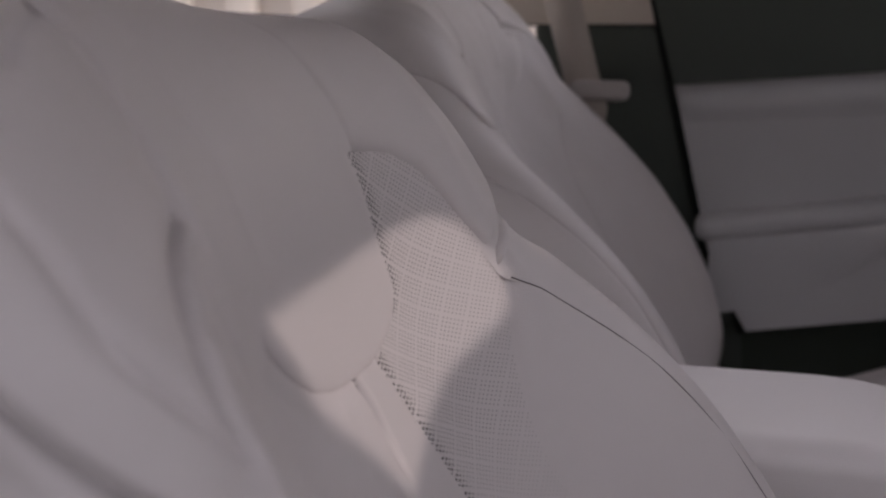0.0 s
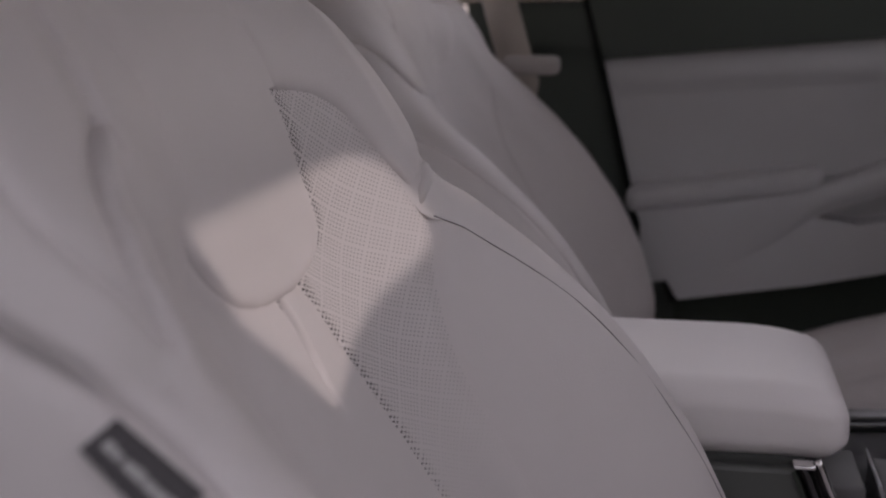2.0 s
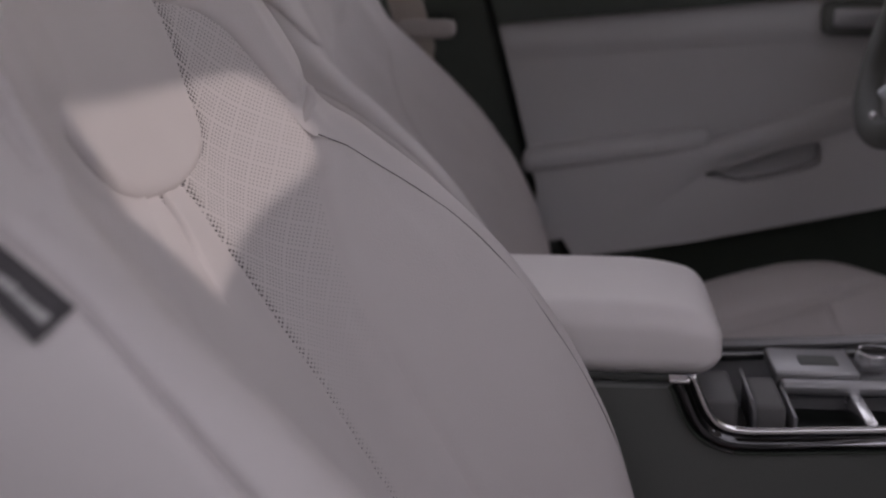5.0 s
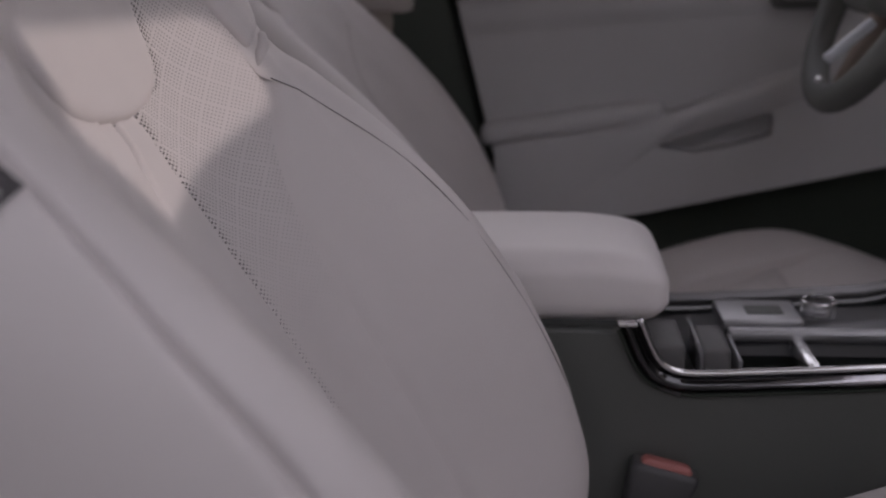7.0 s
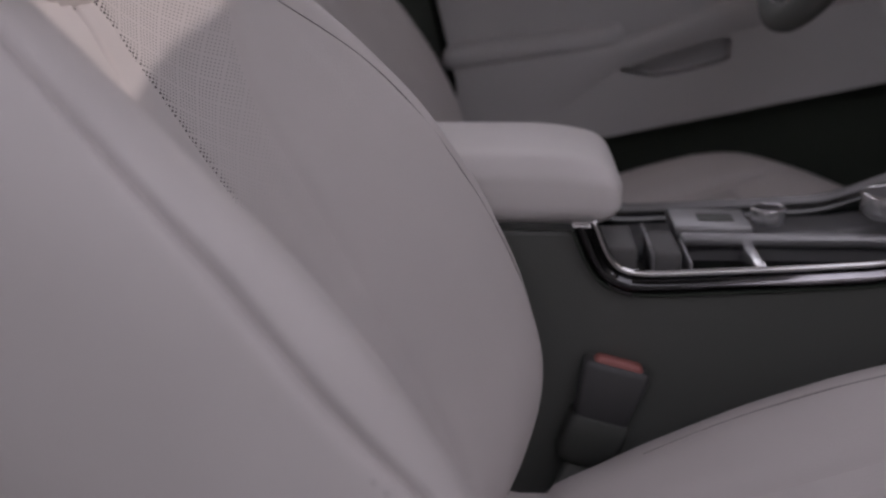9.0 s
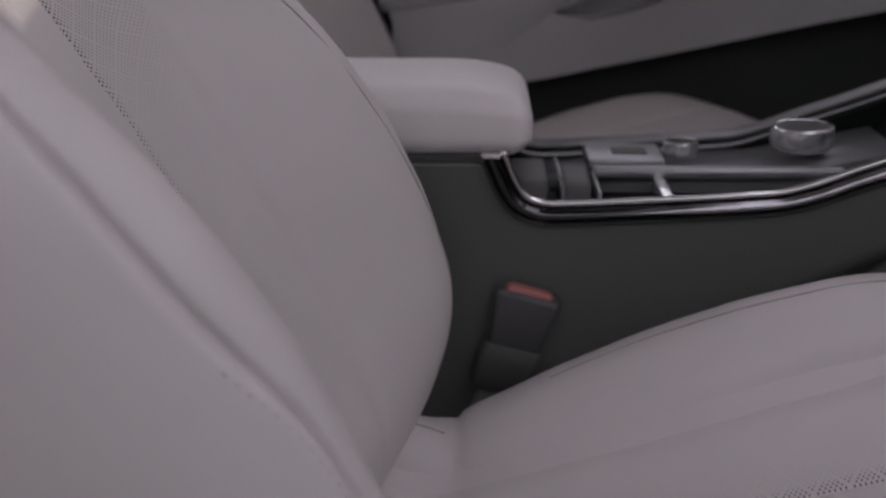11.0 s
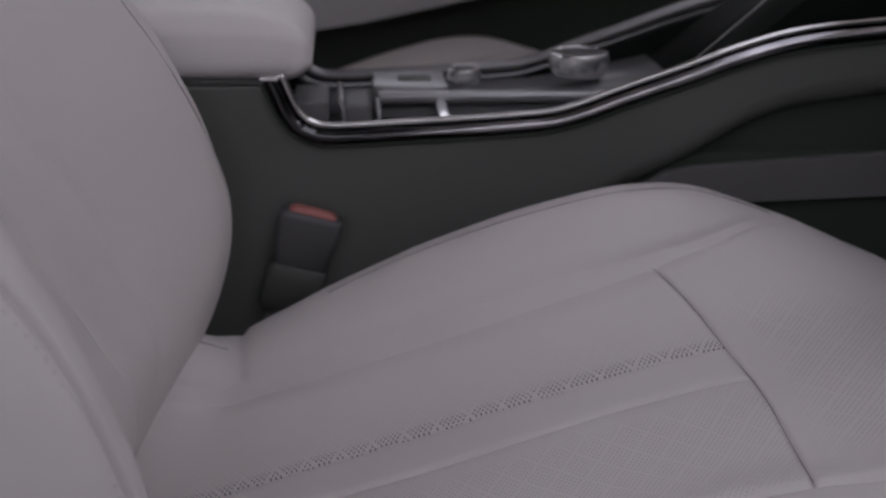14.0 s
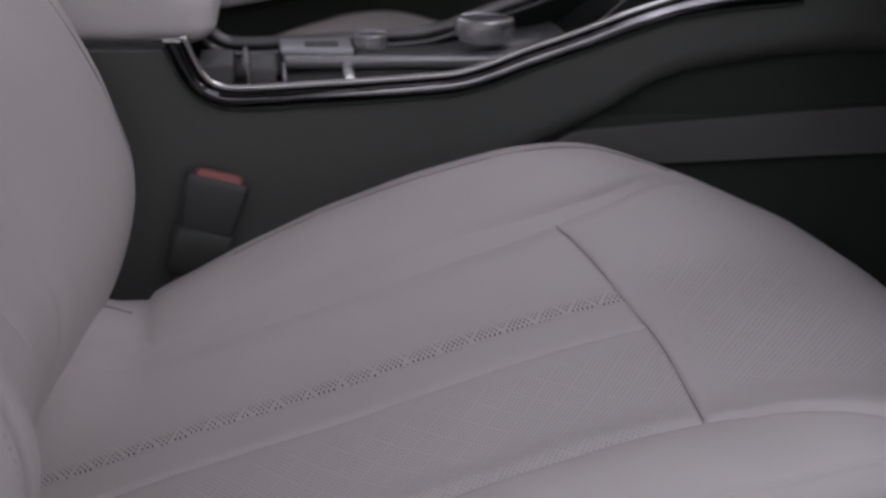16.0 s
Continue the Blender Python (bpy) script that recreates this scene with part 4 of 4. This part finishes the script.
# ---- body shell ----
floor = tagged(box("floor", (-1.3, -0.62, 0.16), (1.7, 1.15, 0.22), CARPET, None, "", 0), "black carpeted car floor", "floor", kind="structure")
pillar = tagged(prism("pillar_1", [(-0.13, 0.22), (0.215, 0.22), (0.19, 0.54), (0.120, 0.675), (0.058, 0.882), (0.028, 1.0), (-0.04, 1.39), (-0.20, 1.39), (-0.165, 0.96), (-0.118, 0.955), (-0.112, 0.9)], 1.105, 1.15, DARK_TRIM, None, "", 0.004), "black lower centre pillar trim", "pillar", kind="structure")
under(prism("pillar_cover", [(-0.178, 0.960), (0.036, 0.962), (0.02, 1.03), (-0.03, 1.39), (-0.215, 1.39)], 1.085, 1.104, BEIGE, None, "beige upper pillar cover", 0.006), pillar)
under(prism("pillar_step", [(-0.118, 0.900), (0.047, 0.900), (0.036, 0.958), (-0.122, 0.956)], 1.092, 1.104, DARK_TRIM, None, "", 0.004), pillar)
tagged(prism("door_2", [(-0.135, 0.25), (-0.14, 0.955), (-1.1, 0.985), (-1.1, 0.25)], 1.10, 1.15, material("brown_rear_trim", (0.12, 0.09, 0.085), 0.6), None, "", 0.004), "dark brown rear door trim, closed", "car door", kind="structure")
# roof out of view; its opening is added to send sky light onto the cushion
hole = [(0.56, -0.46), (0.92, -0.46), (0.92, 0.60), (0.56, 0.60)]
rim_pts = [(-1.3, -0.55), (1.05, -0.55), (1.05, 1.15), (-1.3, 1.15)]
verts = [(x, y, z) for z in (1.40, 1.43) for x, y in hole + rim_pts]
faces = []
for k in range(4):
    j = (k + 1) % 4
    faces += [(k, j, 4 + j, 4 + k), (8 + k, 12 + k, 12 + j, 8 + j), (k, 8 + k, 8 + j, j), (4 + k, 4 + j, 12 + j, 12 + k)]
tagged(link("roof", verts, faces, LINING, smooth=False), "unseen grey cloth headliner with an opening added to let in sky light", "roof", kind="structure")
# unseen screen, added ahead; its slot outline shapes the sun patch on the backrest
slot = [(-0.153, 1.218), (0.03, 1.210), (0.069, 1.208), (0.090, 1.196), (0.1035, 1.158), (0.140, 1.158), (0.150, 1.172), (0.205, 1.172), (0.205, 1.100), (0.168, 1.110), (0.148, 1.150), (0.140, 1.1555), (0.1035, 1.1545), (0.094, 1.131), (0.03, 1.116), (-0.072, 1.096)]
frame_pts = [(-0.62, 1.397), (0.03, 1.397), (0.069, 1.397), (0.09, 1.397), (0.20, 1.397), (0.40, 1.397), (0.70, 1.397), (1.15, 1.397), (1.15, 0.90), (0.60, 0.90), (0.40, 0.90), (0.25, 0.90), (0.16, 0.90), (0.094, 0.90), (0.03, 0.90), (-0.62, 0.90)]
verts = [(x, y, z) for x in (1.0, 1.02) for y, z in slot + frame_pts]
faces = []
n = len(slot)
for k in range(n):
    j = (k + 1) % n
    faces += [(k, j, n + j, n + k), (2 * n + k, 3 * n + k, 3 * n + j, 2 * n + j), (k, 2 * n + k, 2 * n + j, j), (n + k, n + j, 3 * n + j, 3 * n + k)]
tagged(link("wall_sun_mask", verts, faces, LINING, smooth=False), "unseen grey front screen with a slot added to shape the sun patch", "wall", kind="structure")
tagged(box("wall_rear", (-1.34, -0.62, 0.22), (-1.30, 1.15, 0.95), LINING, None, "", 0), "grey rear shelf wall of the cabin", "wall", kind="structure")
tagged(prism("wall_front", [(1.05, 0.22), (0.98, 0.55), (0.93, 0.80), (1.0, 0.92), (1.4, 0.95), (1.7, 0.95), (1.7, 0.22)], -0.60, 1.15, FASCIA, None, "", 0.01), "black dashboard across the cabin front", "dashboard", kind="structure")
glovebox = empty("glovebox", "grey plastic glovebox under the passenger dashboard", "glovebox", (1.0, -0.2, 0.70))
under(prism("lid", [(0.806, 0.735), (0.86, 0.695), (1.02, 0.665), (1.30, 0.665), (1.30, 0.93), (0.95, 0.93), (0.84, 0.86)], -0.58, 0.20, GREY, None, "", 0.008), glovebox)
for k, (x0, z0, x1, z1) in enumerate(((1.0, 1.40, 1.55, 0.96),)):
    for y in (-0.55, 1.12):
        tagged(tube("pillar_2", [(x0, y, z0), (x1, y, z1)], 0.035, LINING), "cloth covered windscreen pillar", "pillar", kind="structure")
# grey of two unseen walls that are added only to hold back sky light
BLOCKER_GREY = material("grey_blocker", (0.25, 0.245, 0.24), 0.9, vary=0.15, scale=1.5)
tagged(box("wall_sky_block", (-8, -2.8, 0.0), (8, -2.6, 2.1), BLOCKER_GREY, None, "", 0), "unseen plain grey wall added beside the car to block low sky light", "wall", kind="structure")
far_wall = tagged(box("wall_far_side", (-7, 2.9, 0.0), (3, 3.05, 1.9), BEIGE, None, "", 0), "pale beige wall with upright battens beyond the driver side", "wall", kind="structure")
batten = box("batten", (-0.045, 2.84, 0.02), (0.045, 2.90, 1.88), BEIGE, far_wall, "", 0.006, 1)
batten.location.x = -4.0
for k in range(1, 22):
    copy = new("batten", batten.data)
    copy.parent = far_wall
    copy.location.x = -4.0 + 0.21 * k
# two unseen panels, added to keep side light off the near bolster
tagged(box("wall_side_block", (-1.30, -0.66, 0.22), (-0.52, -0.62, 1.397), LINING, None, "", 0), "unseen plain grey panel added to shade the near seat side", "wall", kind="structure")
tagged(box("wall_low_block", (-0.52, -0.66, 0.22), (-0.08, -0.62, 1.06), LINING, None, "", 0), "unseen plain grey low panel added to shade the lower seat side", "wall", kind="structure")
# added out of view, keeps the sky glow near the sun off the backrest
tagged(box("wall_glow_block", (2.0, -2.6, 0.0), (2.2, -0.66, 2.4), BLOCKER_GREY, None, "", 0), "unseen plain grey wall added ahead to block the bright sky near the sun", "wall", kind="structure")
ground = tagged(box("ground", (-400, -400, -0.05), (400, 400, 0.0), material("concrete", (0.12, 0.119, 0.117), 0.9, vary=0.25), None, "", 0), "pale grey concrete ground outside", "ground", kind="structure")

# ---- seat belt ----
belt = empty("seat_belt", "beige woven seat belt hanging at the centre pillar", "seat belt", (-0.05, 1.05, 0.9))
strap = []
for z, x, y in ((1.24, -0.145, 1.06), (1.0, -0.080, 1.03), (0.86, -0.040, 1.02), (0.70, -0.07, 1.06), (0.40, -0.10, 1.08)):
    strap.append((x, y, z))
verts = []
for x, y, z in strap:
    verts += [(x - 0.024, y, z), (x + 0.024, y - 0.004, z), (x + 0.024, y - 0.0025, z), (x - 0.024, y + 0.0015, z)]
faces = []
for i in range(len(strap) - 1):
    for k in range(4):
        faces.append((4 * i + k, 4 * i + (k + 1) % 4, 4 * i + 4 + (k + 1) % 4, 4 * i + 4 + k))
under(link("webbing", verts, faces, BELT), belt)
under(pad("belt_guide", (-0.065, 1.0, 0.870), (0.012, 1.03, 0.895), LINING, "beige plastic belt guide", 0.010, 8), belt)

# ---- seat tag ----
tag = empty("seat_tag", "dark woven airbag tag with pale lettering sewn to the seat side", "tag", (0.0, -0.25, 0.88))


TAG_CORNERS = [back_surface(np.array(q), np.array(v)) for q, v in ((-0.2812, 0.4997), (-0.3004, 0.4977), (-0.2907, 0.4680), (-0.3147, 0.4649))]


def tag_area(s0, s1, t0, t1, lift, name, mat, label=""):
    """A strip of the tag, which is sewn in at the seam and stands off the seat's side at its free edge; between fractions of its width and length."""
    S, T = np.meshgrid(np.linspace(s0, s1, 8), np.linspace(t0, t1, 12))
    a, b, c, d = TAG_CORNERS
    S3, T3 = S[..., None], T[..., None]
    p = (a * (1 - S3) + b * S3) * (1 - T3) + (c * (1 - S3) + d * S3) * T3
    out = np.cross(c - a, b - a)
    out *= np.sign(-out[1]) / np.linalg.norm(out)
    p = p + out * (lift + 0.0025 * S3 + 0.0006 * np.sin(3 * T3))
    thin = p - out * 0.0007
    n = S.size
    faces = grid_faces(8, 12)
    ring = [k for k in range(8)] + [8 * r + 7 for r in range(1, 12)] + [88 + k for k in range(6, -1, -1)] + [8 * r for r in range(10, 0, -1)]
    sides = [(ring[k], ring[(k + 1) % len(ring)], n + ring[(k + 1) % len(ring)], n + ring[k]) for k in range(len(ring))]
    verts = np.concatenate([p.reshape(-1, 3), thin.reshape(-1, 3)])
    return under(link(name, verts, faces + [tuple(n + i for i in f[::-1]) for f in faces] + sides, mat, None, label, smooth=False), tag)


tag_area(0, 1, 0, 1, 0.0042, "fabric", TAG_DARK)
for k, wide in enumerate((0.10, 0.07, 0.11, 0.09, 0.10, 0.12, 0.11)):
    t0 = 0.10 + 0.118 * k
    tag_area(0.46 - 0.03 * (k % 3 == 0), 0.66, t0, t0 + wide, 0.0048, "lettering_bar", TAG_LIGHT, "pale lettering bar")
for k in range(9):
    tag_area(0.20, 0.26, 0.12 + 0.085 * k, 0.17 + 0.085 * k, 0.0047, "small_lettering_bar", TAG_FAINT, "faint small lettering bar")
